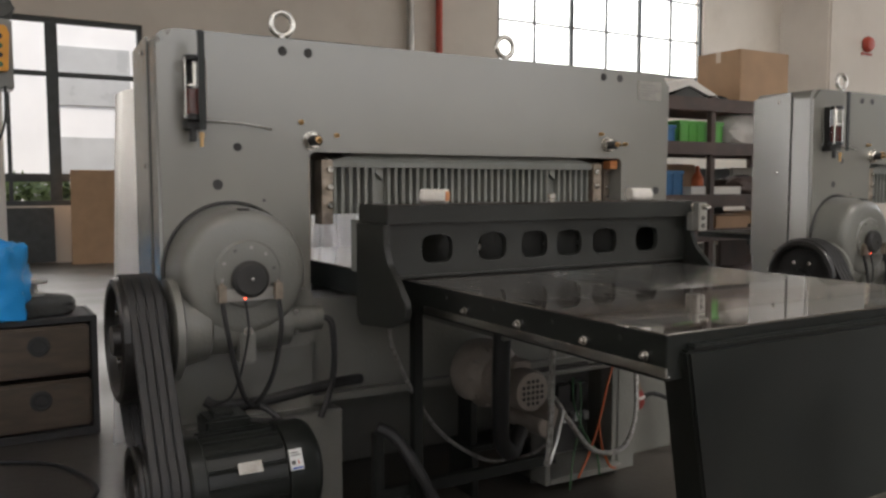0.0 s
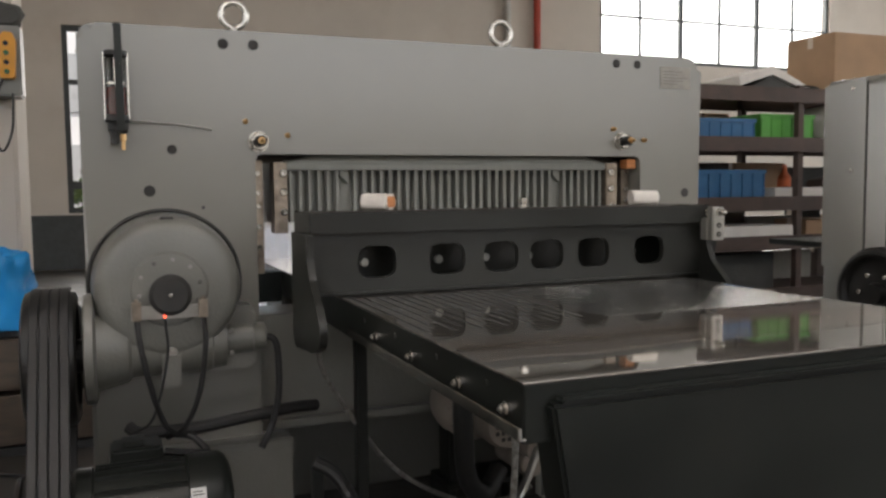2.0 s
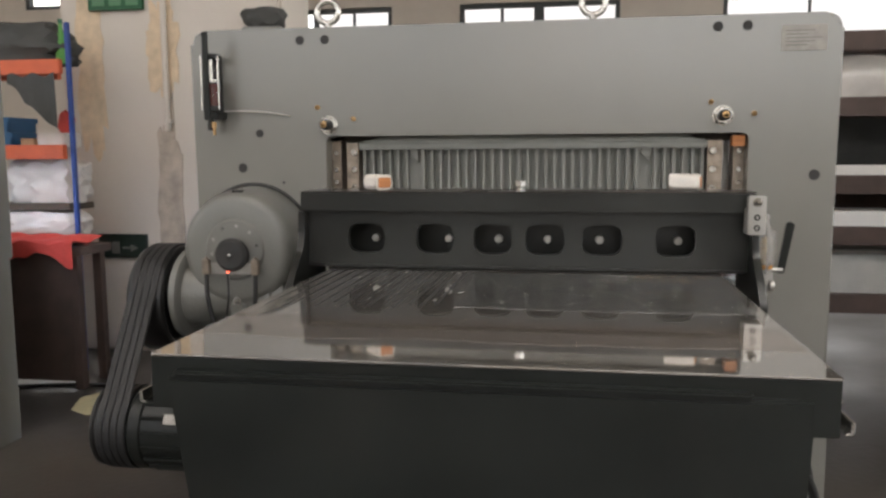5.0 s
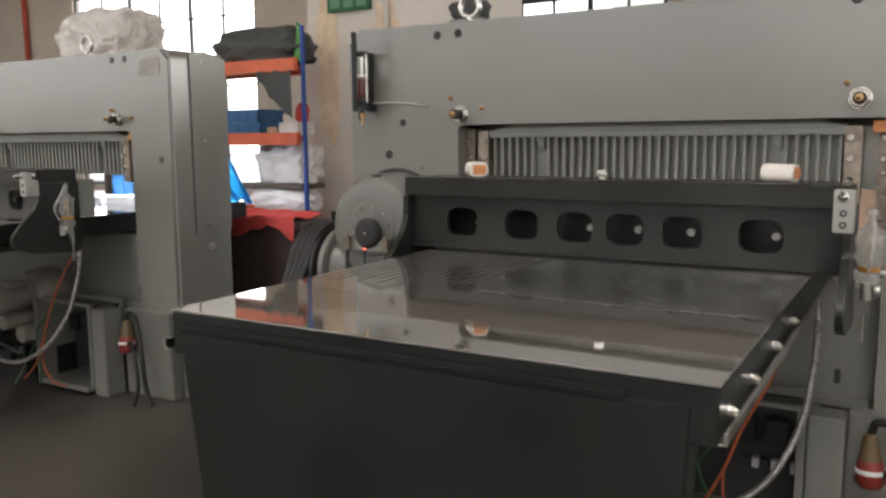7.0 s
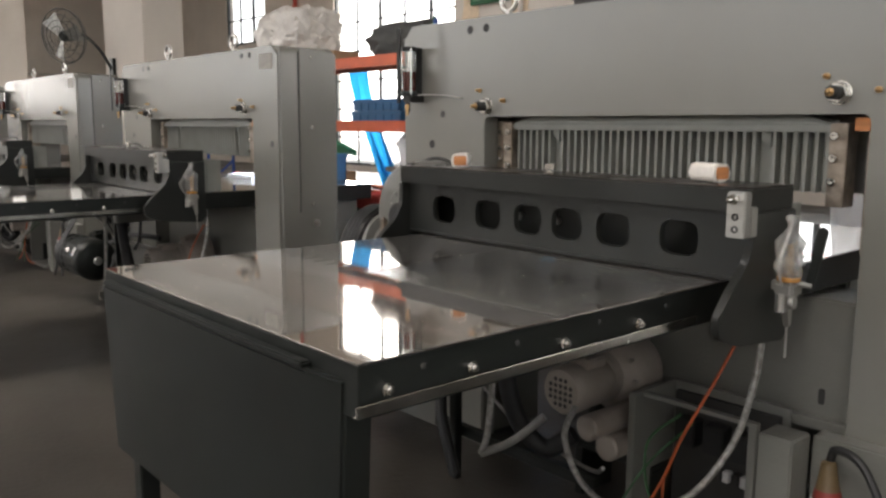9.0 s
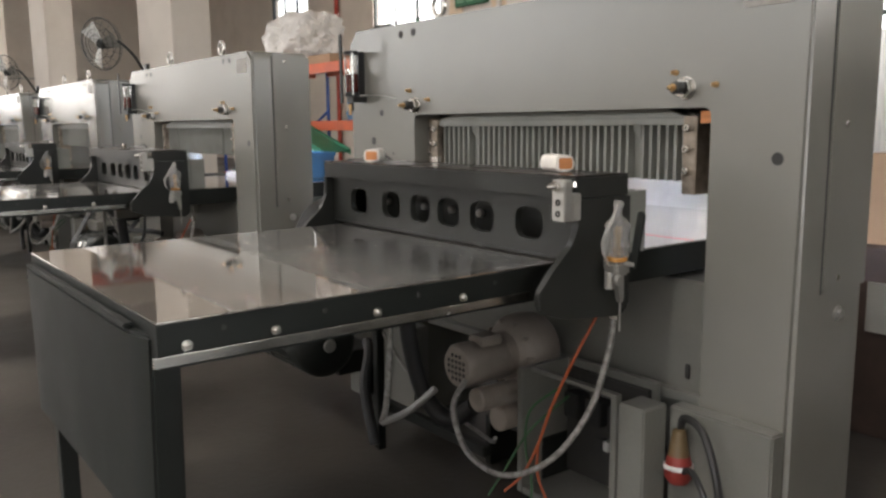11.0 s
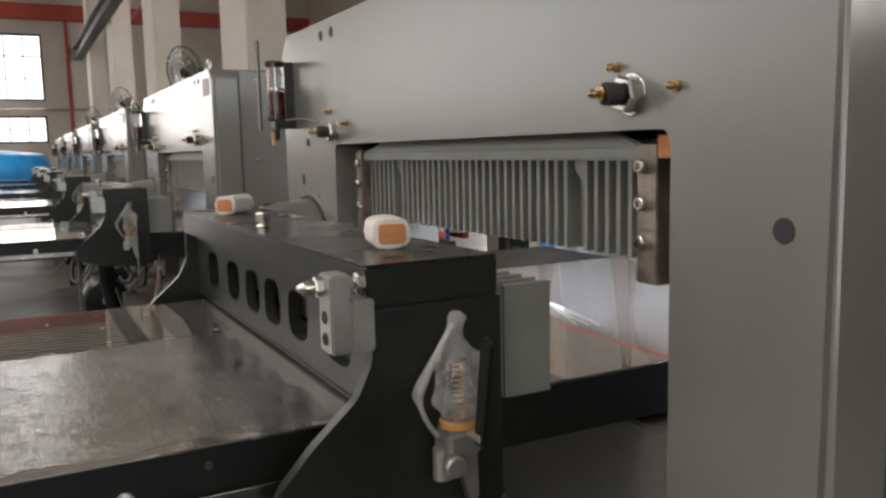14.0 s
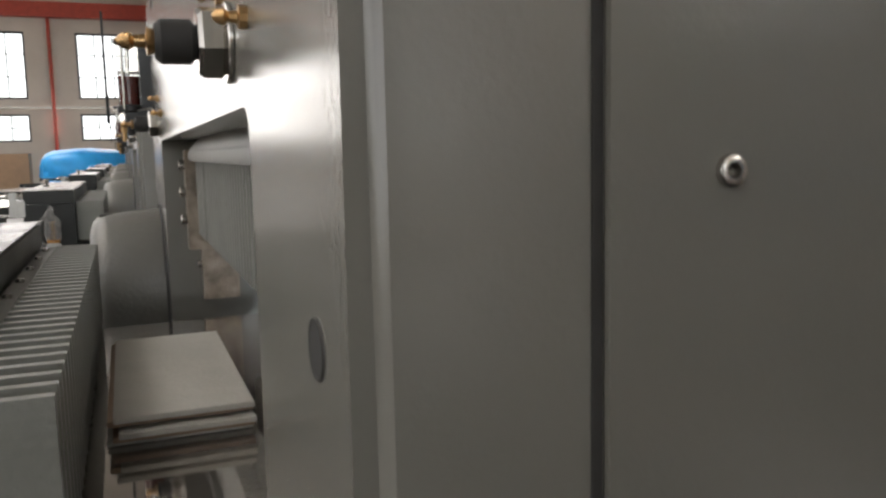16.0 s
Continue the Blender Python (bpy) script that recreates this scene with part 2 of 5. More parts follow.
EXITG = mat("green_sign", (0.008, 0.09, 0.03), 0.5, bump=0)


def scratch(m, strength, lo=0.47, hi=0.60, dist=0.0006, fine=190):
    """Oily wipe marks in two directions, in patches, as fine relief."""
    nt = m.node_tree
    n, l = nt.nodes, nt.links
    tc = n.new("ShaderNodeTexCoord")
    total = None
    for sc in ((fine / 17, fine, 1), (fine, fine / 15, 1)):
        mp = n.new("ShaderNodeMapping")
        mp.inputs["Scale"].default_value = sc
        mp.inputs["Rotation"].default_value = (0, 0, 0.12)
        l.new(tc.outputs["Object"], mp.inputs[0])
        t = n.new("ShaderNodeTexNoise")
        t.inputs["Scale"].default_value, t.inputs["Detail"].default_value, t.inputs["Distortion"].default_value = 1.0, 2, 0.8
        l.new(mp.outputs[0], t.inputs["Vector"])
        if total is None:
            total = t.outputs[0]
        else:
            a = n.new("ShaderNodeMath")
            a.operation = "ADD"
            l.new(total, a.inputs[0])
            l.new(t.outputs[0], a.inputs[1])
            total = a.outputs[0]
    mask = n.new("ShaderNodeTexNoise")
    mask.inputs["Scale"].default_value, mask.inputs["Detail"].default_value = 2.3, 3
    l.new(tc.outputs["Object"], mask.inputs["Vector"])
    rr = n.new("ShaderNodeMapRange")
    rr.inputs["From Min"].default_value, rr.inputs["From Max"].default_value = lo, hi
    l.new(mask.outputs[0], rr.inputs[0])
    mul = n.new("ShaderNodeMath")
    mul.operation = "MULTIPLY"
    l.new(total, mul.inputs[0])
    l.new(rr.outputs[0], mul.inputs[1])
    bp = n.new("ShaderNodeBump")
    bp.inputs["Strength"].default_value, bp.inputs["Distance"].default_value = strength, dist
    l.new(mul.outputs[0], bp.inputs["Height"])
    l.new(bp.outputs[0], n["Principled BSDF"].inputs["Normal"])


scratch(STEEL, 0.12, 0.5, 0.62)
scratch(SMEAR, 0.85, 0.32, 0.5, 0.0009, 230)

# ---- builders ----
ORIGIN = {}


def thing(name, at, label="", category="", group="", kind=""):
    o = new(name)
    o.empty_display_size = 0.1
    o.location = at
    ORIGIN[o.name] = Vector(at)
    return tagged(o, label, category, group, kind)


def mesh_of(name, bm, material, smooth=35):
    bmesh.ops.recalc_face_normals(bm, faces=bm.faces[:])
    me = bpy.data.meshes.new(name)
    bm.to_mesh(me)
    bm.free()
    me.materials.append(material)
    for p in me.polygons:
        p.use_smooth = True
    me.set_sharp_from_angle(angle=radians(smooth))
    return me


def part(name, bm, material, parent, label=""):
    """One mesh under a thing or a part; bm is in world coordinates."""
    origin = ORIGIN[parent.name]
    bmesh.ops.translate(bm, vec=-origin, verts=bm.verts[:])
    o = new(name, mesh_of(name, bm, material))
    o.parent = parent
    ORIGIN[o.name] = origin
    return tagged(o, label)


def solid(name, bm, material, label="", category="", group="", kind="", at=None):
    """A top-level thing of one mesh, its origin at its base."""
    co = [v.co for v in bm.verts]
    at = Vector(at) if at else Vector((sum(c.x for c in co) / len(co), sum(c.y for c in co) / len(co), min(c.z for c in co)))
    bmesh.ops.translate(bm, vec=-at, verts=bm.verts[:])
    o = new(name, mesh_of(name, bm, material))
    o.location = at
    ORIGIN[o.name] = at.copy()
    return tagged(o, label, category, group, kind)


def join(*bms):
    out = bms[0]
    for b in bms[1:]:
        me = bpy.data.meshes.new("tmp")
        b.to_mesh(me)
        b.free()
        out.from_mesh(me)
        bpy.data.meshes.remove(me)
    return out


def box(x0, x1, y0, y1, z0, z1, bevel=0.003, seg=2):
    bm = bmesh.new()
    bmesh.ops.create_cube(bm, size=1)
    for v in bm.verts:
        v.co = Vector(((x0 + x1) / 2 + v.co.x * (x1 - x0), (y0 + y1) / 2 + v.co.y * (y1 - y0), (z0 + z1) / 2 + v.co.z * (z1 - z0)))
    if bevel:
        bmesh.ops.bevel(bm, geom=bm.edges[:], offset=bevel, segments=seg, affect="EDGES", clamp_overlap=True)
    return bm


def lathe(p0, p1, profile, seg=32):
    """profile: (distance along the axis from p0 towards p1, radius)."""
    p0, p1 = Vector(p0), Vector(p1)
    ax = (p1 - p0).normalized()
    u = ax.orthogonal().normalized()
    w = ax.cross(u)
    bm = bmesh.new()
    rings = []
    for d, r in profile:
        rings.append([bm.verts.new(p0 + ax * d + (u * math.cos(a) + w * math.sin(a)) * r) for a in [2 * math.pi * i / seg for i in range(seg)]])
    for a, b in zip(rings, rings[1:]):
        for i in range(seg):
            bm.faces.new((a[i], a[(i + 1) % seg], b[(i + 1) % seg], b[i]))
    bm.faces.new(rings[0])
    bm.faces.new(rings[-1])
    return bm


def cyl(p0, p1, r, seg=24, r2=None, bevel=0.0):
    d = (Vector(p1) - Vector(p0)).length
    r2 = r if r2 is None else r2
    b = bevel
    prof = [(0, r - b), (b, r), (d - b, r2), (d, r2 - b)] if b else [(0, r), (d, r2)]
    return lathe(p0, p1, prof, seg)


def tube(points, r, seg=10, smooth=0):
    """A swept round bar along points; smooth: steps of a Catmull-Rom curve between them."""
    pts = [Vector(p) for p in points]
    if smooth:
        q = [pts[0] * 2 - pts[1], *pts, pts[-1] * 2 - pts[-2]]
        out = []
        for i in range(1, len(q) - 2):
            for k in range(smooth):
                t = k / smooth
                a, b, c, d = q[i - 1:i + 3]
                out.append(0.5 * ((2 * b) + (c - a) * t + (2 * a - 5 * b + 4 * c - d) * t * t + (3 * b - a - 3 * c + d) * t ** 3))
        pts = [*out, pts[-1]]
    bm = bmesh.new()
    rings = []
    u = None
    for i, p in enumerate(pts):
        ax = (pts[min(i + 1, len(pts) - 1)] - pts[max(i - 1, 0)]).normalized()
        u = ax.orthogonal().normalized() if u is None else (u - ax * u.dot(ax)).normalized()
        w = ax.cross(u)
        rings.append([bm.verts.new(p + (u * math.cos(a) + w * math.sin(a)) * r) for a in [2 * math.pi * k / seg for k in range(seg)]])
    for a, b in zip(rings, rings[1:]):
        for i in range(seg):
            bm.faces.new((a[i], a[(i + 1) % seg], b[(i + 1) % seg], b[i]))
    bm.faces.new(rings[0])
    bm.faces.new(rings[-1])
    return bm


def rounded(pts, radii, seg=5):
    """A polygon with its corners rounded."""
    out = []
    n = len(pts)
    for i, p in enumerate(pts):
        r = radii[i] if isinstance(radii, (list, tuple)) else radii
        p = Vector(p)
        a, b = Vector(pts[i - 1]) - p, Vector(pts[(i + 1) % n]) - p
        if r <= 0:
            out.append(p)
            continue
        half = a.angle(b) / 2
        d = min(r / math.tan(half), a.length * 0.49, b.length * 0.49)
        s, e = p + a.normalized() * d, p + b.normalized() * d
        for k in range(seg + 1):
            t = k / seg
            out.append((1 - t) ** 2 * s + 2 * t * (1 - t) * p + t * t * e)
    return out


def prism(pts, axis, lo, hi, bevel=0.0, seg=2, keep=None):
    """A polygon extruded along an axis ('x': pts are y,z; 'y': x,z; 'z': x,y)."""
    bm = bmesh.new()
    mk = {"x": lambda p, h: (h, p[0], p[1]), "y": lambda p, h: (p[0], h, p[1]), "z": lambda p, h: (p[0], p[1], h)}[axis]
    a = [bm.verts.new(mk(p, lo)) for p in pts]
    b = [bm.verts.new(mk(p, hi)) for p in pts]
    bm.faces.new(a)
    bm.faces.new(b)
    for i in range(len(pts)):
        j = (i + 1) % len(pts)
        bm.faces.new((a[i], a[j], b[j], b[i]))
    if bevel:
        bm.verts.index_update()
        n = len(pts)
        es = [e for e in bm.edges if (e.verts[0].index < n) == (e.verts[1].index < n) and (keep is None or keep(e))]
        bmesh.ops.bevel(bm, geom=es, offset=bevel, segments=seg, affect="EDGES", clamp_overlap=True)
    return bm


def hexnut(p0, p1, r, seg=6):
    return cyl(p0, p1, r, seg, bevel=r * 0.12)


def ring(centre, axis, big, small, seg=28, sides=10):
    c, ax = Vector(centre), Vector(axis).normalized()
    u = ax.orthogonal().normalized()
    w = ax.cross(u)
    bm = bmesh.new()
    rows = []
    for i in range(seg):
        a = 2 * math.pi * i / seg
        d = u * math.cos(a) + w * math.sin(a)
        rows.append([bm.verts.new(c + d * (big + small * math.cos(b)) + ax * small * math.sin(b)) for b in [2 * math.pi * k / sides for k in range(sides)]])
    for i in range(seg):
        a, b = rows[i], rows[(i + 1) % seg]
        for k in range(sides):
            bm.faces.new((a[k], a[(k + 1) % sides], b[(k + 1) % sides], b[k]))
    return bm


def walls(x0, x1, y0, y1, z0, z1, holes, along):
    """A wall slab cut into blocks round its openings; holes: (lo, hi, z0, z1) along its length."""
    cuts = sorted({x0 if along == "x" else y0, x1 if along == "x" else y1, *[h[0] for h in holes], *[h[1] for h in holes]})
    bm = bmesh.new()
    for a, b in zip(cuts, cuts[1:]):
        m = (a + b) / 2
        zs, z = [], z0
        for h in sorted([h for h in holes if h[0] < m < h[1]], key=lambda h: h[2]):
            zs.append((z, h[2]))
            z = h[3]
        zs.append((z, z1))
        for lo, hi in zs:
            if hi > lo + 1e-4:
                bm = join(bm, box(a, b, y0, y1, lo, hi, 0) if along == "x" else box(x0, x1, a, b, lo, hi, 0))
    return bm

# ---- the hall ----
solid("floor", box(-34, 20, -9, 14.8, -0.2, 0, 0), FLOOR, "worn dark grey-brown concrete factory floor with stains", "floor", kind="structure")
roof = join(box(-34, 20, -9, -4.5, 8.6, 8.8, 0), box(-34, 20, -1.5, 14.8, 8.6, 8.8, 0), *[box(a, b, -4.5, -1.5, 8.6, 8.8, 0) for a, b in ((-34, -27), (-19, -17), (-9, -7), (1, 3), (11, 20))])
solid("ceiling", roof, CEIL, "pale sheet roof lining high over the hall", "ceiling", kind="structure")
solid("ground", box(-200, 200, 14.9, 260, -0.25, -0.05, 0), FLOOR, "grey paved yard outside the windows", "ground", kind="structure")

NORTH = [(-24.4, -21.6, 4.1, 7.6), (-17.5, -10.9, 0.15, 7.6), (-8.6, -5.2, 4.1, 7.6), (-0.09, 2.70, 0.93, 3.93), (4.4, 7.2, 1.0, 3.95), (9.9, 16.1, 3.85, 7.6), (-4.2, -1.32, 0.93, 3.93)]
SOUTH = [(-26, -20, 2.2, 6.8), (-19, -13, 2.2, 6.8), (-12, -6, 2.2, 6.8), (-5, 1, 2.2, 6.8), (2, 8, 2.2, 6.8), (9, 13, 2.2, 6.8)]
WEST = [(c - 1.04, c + 1.04, a, b) for c in (-5.65, -1.7, 2.24, 6.2, 10.1) for a, b in ((2.0, 3.1), (3.7, 6.36))]
GABLE = [h for h in WEST if h[1] < 4.0]
wall_n = solid("wall_north", walls(-34, 20, 14.5, 14.8, 0, 8.6, NORTH, "x"), PLASTER, "cream plastered factory wall with tall windows", "wall", kind="structure")
solid("wall_south", walls(-34, 20, -9, -8.7, 0, 8.6, SOUTH, "x"), PLASTER, "cream plastered factory wall with wide windows", "wall", kind="structure")
solid("wall_west", walls(-34, -33.7, -8.7, 14.5, 0, 8.6, GABLE, "y"), PLASTER, "cream plastered gable wall with paired windows", "wall", kind="structure")
solid("wall_east", walls(19.7, 20, -8.7, 14.5, 0, 8.6, WEST, "y"), PLASTER, "unseen cream plastered east gable wall, its windows added for light", "wall", kind="structure")


def window(name, x0, x1, z0, z1, cols, rows, y=14.6, heavy=2, along="x", xs=None, zs=None):
    """A steel window; xs and zs may give its bars as (place, half width) in place of even columns and rows."""
    def bx(a, b, lo, hi, d):
        return box(a, b, y - d, y + d, lo, hi, 0.004, 1) if along == "x" else box(y - d, y + d, a, b, lo, hi, 0.004, 1)
    at = ((x0 + x1) / 2, y, z0) if along == "x" else (y, (x0 + x1) / 2, z0)
    w = thing(name, at, "steel-framed factory window with many clear panes", "window", kind="structure")
    fr = join(bx(x0, x0 + 0.08, z0, z1, 0.05), bx(x1 - 0.08, x1, z0, z1, 0.05), bx(x0 + 0.08, x1 - 0.08, z0, z0 + 0.08, 0.05), bx(x0 + 0.08, x1 - 0.08, z1 - 0.08, z1, 0.05))
    part("window_frame", fr, FRAME, w)
    xs = xs or [(x0 + (x1 - x0) * i / cols, 0.05 if i % heavy == 0 else 0.022) for i in range(1, cols)]
    zs = zs or [(z0 + (z1 - z0) * k / rows, 0.02) for k in range(1, rows)]
    for x, t in xs:
        part("mullion", bx(x - t, x + t, z0 + 0.08, z1 - 0.08, 0.035), FRAME, w)
    for z, t in zs:
        part("glazing_bar", bx(x0 + 0.08, x1 - 0.08, z - t, z + t, 0.028), FRAME, w)
    ex, ez = [x0, *[x for x, _ in xs], x1], [z0, *[z for z, _ in zs], z1]
    for a, b in zip(ex, ex[1:]):
        for lo, hi in zip(ez, ez[1:]):
            p = part("pane", bx(a + 0.02, b - 0.02, lo + 0.02, hi - 0.02, 0.003), GLASS, w)
            p.visible_shadow = False
    return w


window("window_1", *NORTH[5], 6, 4)
window("window_2", *NORTH[3], 4, 3, xs=[(0.66, 0.03), (1.31, 0.09)], zs=[(1.38, 0.065), (3.04, 0.04)])
window("window_3", *NORTH[4], 2, 3)
window("window_33", *NORTH[6], 4, 3, zs=[(1.38, 0.065), (3.04, 0.04)])
window("window_4", *NORTH[1], 6, 9)
window("window_5", *NORTH[0], 3, 4)
window("window_6", *NORTH[2], 3, 4)
for i, h in enumerate(SOUTH):
    window("window_%d" % (7 + i), *h, 6, 4, y=-8.85)
# east gable windows, unseen, added to go with the flank light
for i, h in enumerate(WEST):
    window("window_%d" % (23 + i), *h, 3, 3 if h[3] - h[2] > 1.6 else 2, y=19.85, along="y", heavy=9)

for i, h in enumerate(GABLE):
    window("window_%d" % (13 + i), *h, 3, 3 if h[3] - h[2] > 1.6 else 2, y=-33.85, along="y", heavy=9)

for i, x in zip(range(-4, 2), (-30.2, -22.6, -15.0, -7.41, 0.19, 8.44)):
    solid("pillar_%d" % (i + 5), box(x - 1.5, x, 4.75, 5.3, 0, 8.6, 0.02), PLASTER, "broad cream plastered concrete pillar with peeling paint", "pillar", kind="structure")
solid("crane_beam", join(box(-33.6, 19.6, 4.42, 4.72, 5.35, 5.42, 0.005), box(-33.6, 19.6, 4.56, 4.59, 5.42, 5.78, 0), box(-33.6, 19.6, 4.42, 4.72, 5.78, 5.85, 0.005)), FRAME, "dark steel crane runway beam along the pillars", "beam", kind="structure")
solid("gable_beam", box(-33.7, -33.3, -8.7, 14.5, 6.9, 7.5, 0.01), RED, "red painted steel beam across the gable", "beam", kind="structure")
# panes and bars for the added roof openings
for a, b in ADDED_SKYLIGHTS:
    sk = thing("skylight", ((a + b) / 2, -3.0, 8.62), "unseen roof skylight, added to light the hall from above", "skylight", kind="structure")
    for i in range(4):
        w = (b - a) / 4
        p = part("pane", box(a + w * i + 0.03, a + w * (i + 1) - 0.03, -4.47, -1.53, 8.70, 8.706, 0), GLASS, sk)
        p.visible_shadow = False
        part("glazing_bar", box(a + w * i - 0.02, a + w * i + 0.02, -4.49, -1.51, 8.66, 8.74, 0.003), FRAME, sk)

# ---- paper cutter ----
XL, XR, F, B, TOP, T = 0.557, 2.870, 2.782, 3.148, 1.757, 0.935
OL, OR, OT = 1.078, 2.580, 1.362
cutter = thing("paper_cutter", ((XL + XR) / 2, 2.95, 0), "grey-green guillotine paper cutter with black rear table", "paper cutter", "row of paper cutters")
P = lambda name, bm, material, label="", parent=None: part(name, bm, material, parent or cutter, label)


def screw(x, y, z, r, d=0.012, axis=(0, -1, 0)):
    """A socket head screw, its foot at the place given."""
    a = Vector(axis)
    p = Vector((x, y, z))
    return join(lathe(p - a * 0.002, p + a * d, [(0, r), (0.002 + d * 0.85, r), (0.002 + d, r * 0.85), (0.002 + d, r * 0.5), (d * 0.4, r * 0.45)], 12))


def arch():
    outline = rounded([(XL, 0), (XL, TOP), (XR, TOP), (XR, 0), (OR, 0), (OR, OT), (OL, OT), (OL, 0)], [0, 0.055, 0.055, 0, 0, 0.03, 0.03, 0])

    def outer(e):
        m = (e.verts[0].co + e.verts[1].co) / 2
        return m.y < F + 0.01 and m.z > 0.001 and (abs(m.x - XL) < 0.06 or abs(m.x - XR) < 0.06 or abs(m.z - TOP) < 0.06)
    return prism(outline, "y", F, B, 0.035, 4, outer)


frame_part = P("frame", arch(), PAINT)
# side cover plates, set a little proud of the flanks
for side, x0, x1 in ((-1, XL - 0.006, XL + 0.002), (1, XR - 0.002, XR + 0.006)):
    cover = P("side_cover", prism(rounded([(2.918, 0.836), (2.918, TOP - 0.01), (B + 0.012, TOP - 0.03), (B + 0.012, 0.836)], 0.006), "x", x0, x1, 0.002), PAINT)
    for z in (0.872, 1.31, 1.70):
        P("screw", screw(x1 if side > 0 else x0, 2.992, z, 0.009, 0.005, (side, 0, 0)), CHROME, "", cover)
    P("flank_bolt", join(cyl((XL if side < 0 else XR, 3.019, 0.762), ((XL if side < 0 else XR) + side * 0.004, 3.019, 0.762), 0.022, 20), hexnut(((XL if side < 0 else XR), 3.019, 0.762), ((XL if side < 0 else XR) + side * 0.014, 3.019, 0.762), 0.014)), STEEL_RAW)
    P("seam_strip", box(min(XL, XL) - 0.002 if side < 0 else XR - 0.001, XL + 0.001 if side < 0 else XR + 0.002, 2.910, 2.916, 0.83, TOP - 0.03, 0), HOLE)
# bored holes in the face: flat dark discs, bore shade put in their colour
for x, z, r in ((0.986, 1.712, 0.015), (1.081, 1.713, 0.015), (2.467, 1.719, 0.015), (2.563, 1.719, 0.015), (0.820, 1.374, 0.013), (0.749, 1.245, 0.016), (2.796, 1.217, 0.0165), (0.91, 1.19, 0.004)):
    P("bored_hole", join(ring((x, F, z), (0, 1, 0), r, 0.0018, 24, 6), cyl((x, F - 0.0012, z), (x, F + 0.01, z), r, 24)), HOLE)
# clamp-shaft nuts with grease nipples
for x, z in ((1.091, 1.402), (2.491, 1.420)):
    nut = P("shaft_nut", join(cyl((x, F, z), (x, F - 0.005, z), 0.035, 32, bevel=0.001), hexnut((x, F - 0.005, z), (x, F - 0.028, z), 0.032)), CHROME)
    P("boss", cyl((x, F - 0.028, z), (x, F - 0.062, z), 0.019, 24, bevel=0.005), HOLE, "black boss", nut)
    P("grease_nipple", lathe((x, F - 0.062, z), (x, F - 0.11, z), [(0, 0.010), (0.006, 0.012), (0.007, 0.006), (0.016, 0.005), (0.02, 0.008), (0.026, 0.006), (0.03, 0.002)], 12), BRASS, "brass nipple", nut)
for x, z in ((2.452, 1.467), (2.594, 1.426), (1.05, 1.467), (1.186, 1.424)):
    P("grease_nipple", lathe((x, F, z), (x, F - 0.026, z), [(0, 0.009), (0.006, 0.009), (0.007, 0.005), (0.013, 0.004), (0.017, 0.007), (0.022, 0.005), (0.025, 0.002)], 10), BRASS)
# lifting eyes
for x in (1.044, 2.052):
    P("eye_bolt", join(lathe((x, 2.95, TOP - 0.004), (x, 2.95, 2), [(0, 0.034), (0.010, 0.034), (0.018, 0.026), (0.03, 0.014), (0.045, 0.012)], 24), ring((x, 2.95, TOP + 0.082), (0, 1, 0), 0.042, 0.0115, 36, 12)), CHROME)
plate = P("name_plate", box(2.672, 2.817, F - 0.003, F + 0.001, 1.632, 1.716, 0.001), SILVERTAG, "small pale metal name plate")
for k in range(5):
    P("text_bar", box(2.685, 2.755 + 0.045 * ((k * 7) % 3) / 2, F - 0.0036, F - 0.0028, 1.648 + k * 0.012, 1.652 + k * 0.012, 0), PAINT_DARK, "", plate)
# hand-pump lubricator
lub = P("lubricator", join(cyl((0.664, 2.72, 1.645), (0.664, 2.72, 1.662), 0.036, 28, bevel=0.003), cyl((0.664, 2.72, 1.452), (0.664, 2.72, 1.472), 0.036, 28, bevel=0.003), box(0.636, 0.694, 2.705, 2.785, 1.425, 1.455, 0.004), cyl((0.655, 2.72, 1.385), (0.655, 2.72, 1.43), 0.012, 14, bevel=0.002), box(0.65, 0.68, 2.75, 2.785, 1.455, 1.66, 0.002)), BLACK_CAST, "black oil pump")
P("oil_glass", cyl((0.664, 2.72, 1.472), (0.664, 2.72, 1.645), 0.031, 28), CLEAR, "clear oil glass", lub)
P("oil", cyl((0.664, 2.72, 1.473), (0.664, 2.72, 1.555), 0.0285, 24), OIL, "dark oil", lub)
P("piston_rod", join(cyl((0.664, 2.72, 1.555), (0.664, 2.72, 1.645), 0.006, 12), cyl((0.664, 2.72, 1.562), (0.664, 2.72, 1.568), 0.03, 24)), CHROME, "", lub)
for dx in (-0.033, 0.033):
    P("tie_rod", cyl((0.664 + dx, 2.705, 1.46), (0.664 + dx, 2.705, 1.655), 0.003, 8), CHROME, "", lub)
P("pump_lever", prism(rounded([(0.661, 1.42), (0.661, 1.715), (0.658, 1.735), (0.682, 1.735), (0.683, 1.42)], 0.006), "y", 2.655, 2.662, 0.001), BLACK, "black flat lever", lub)
P("outlet", join(hexnut((0.678, 2.70, 1.395), (0.678, 2.70, 1.415), 0.009), cyl((0.678, 2.70, 1.368), (0.678, 2.70, 1.395), 0.006, 10)), BRASS, "", lub)
P("oil_pipe", tube([(0.70, 2.74, 1.455), (0.75, 2.765, 1.457), (0.85, 2.772, 1.452), (0.93, 2.775, 1.44), (0.945, 2.79, 1.437)], 0.003, 8, 5), STEEL_RAW, "thin steel oil pipe")

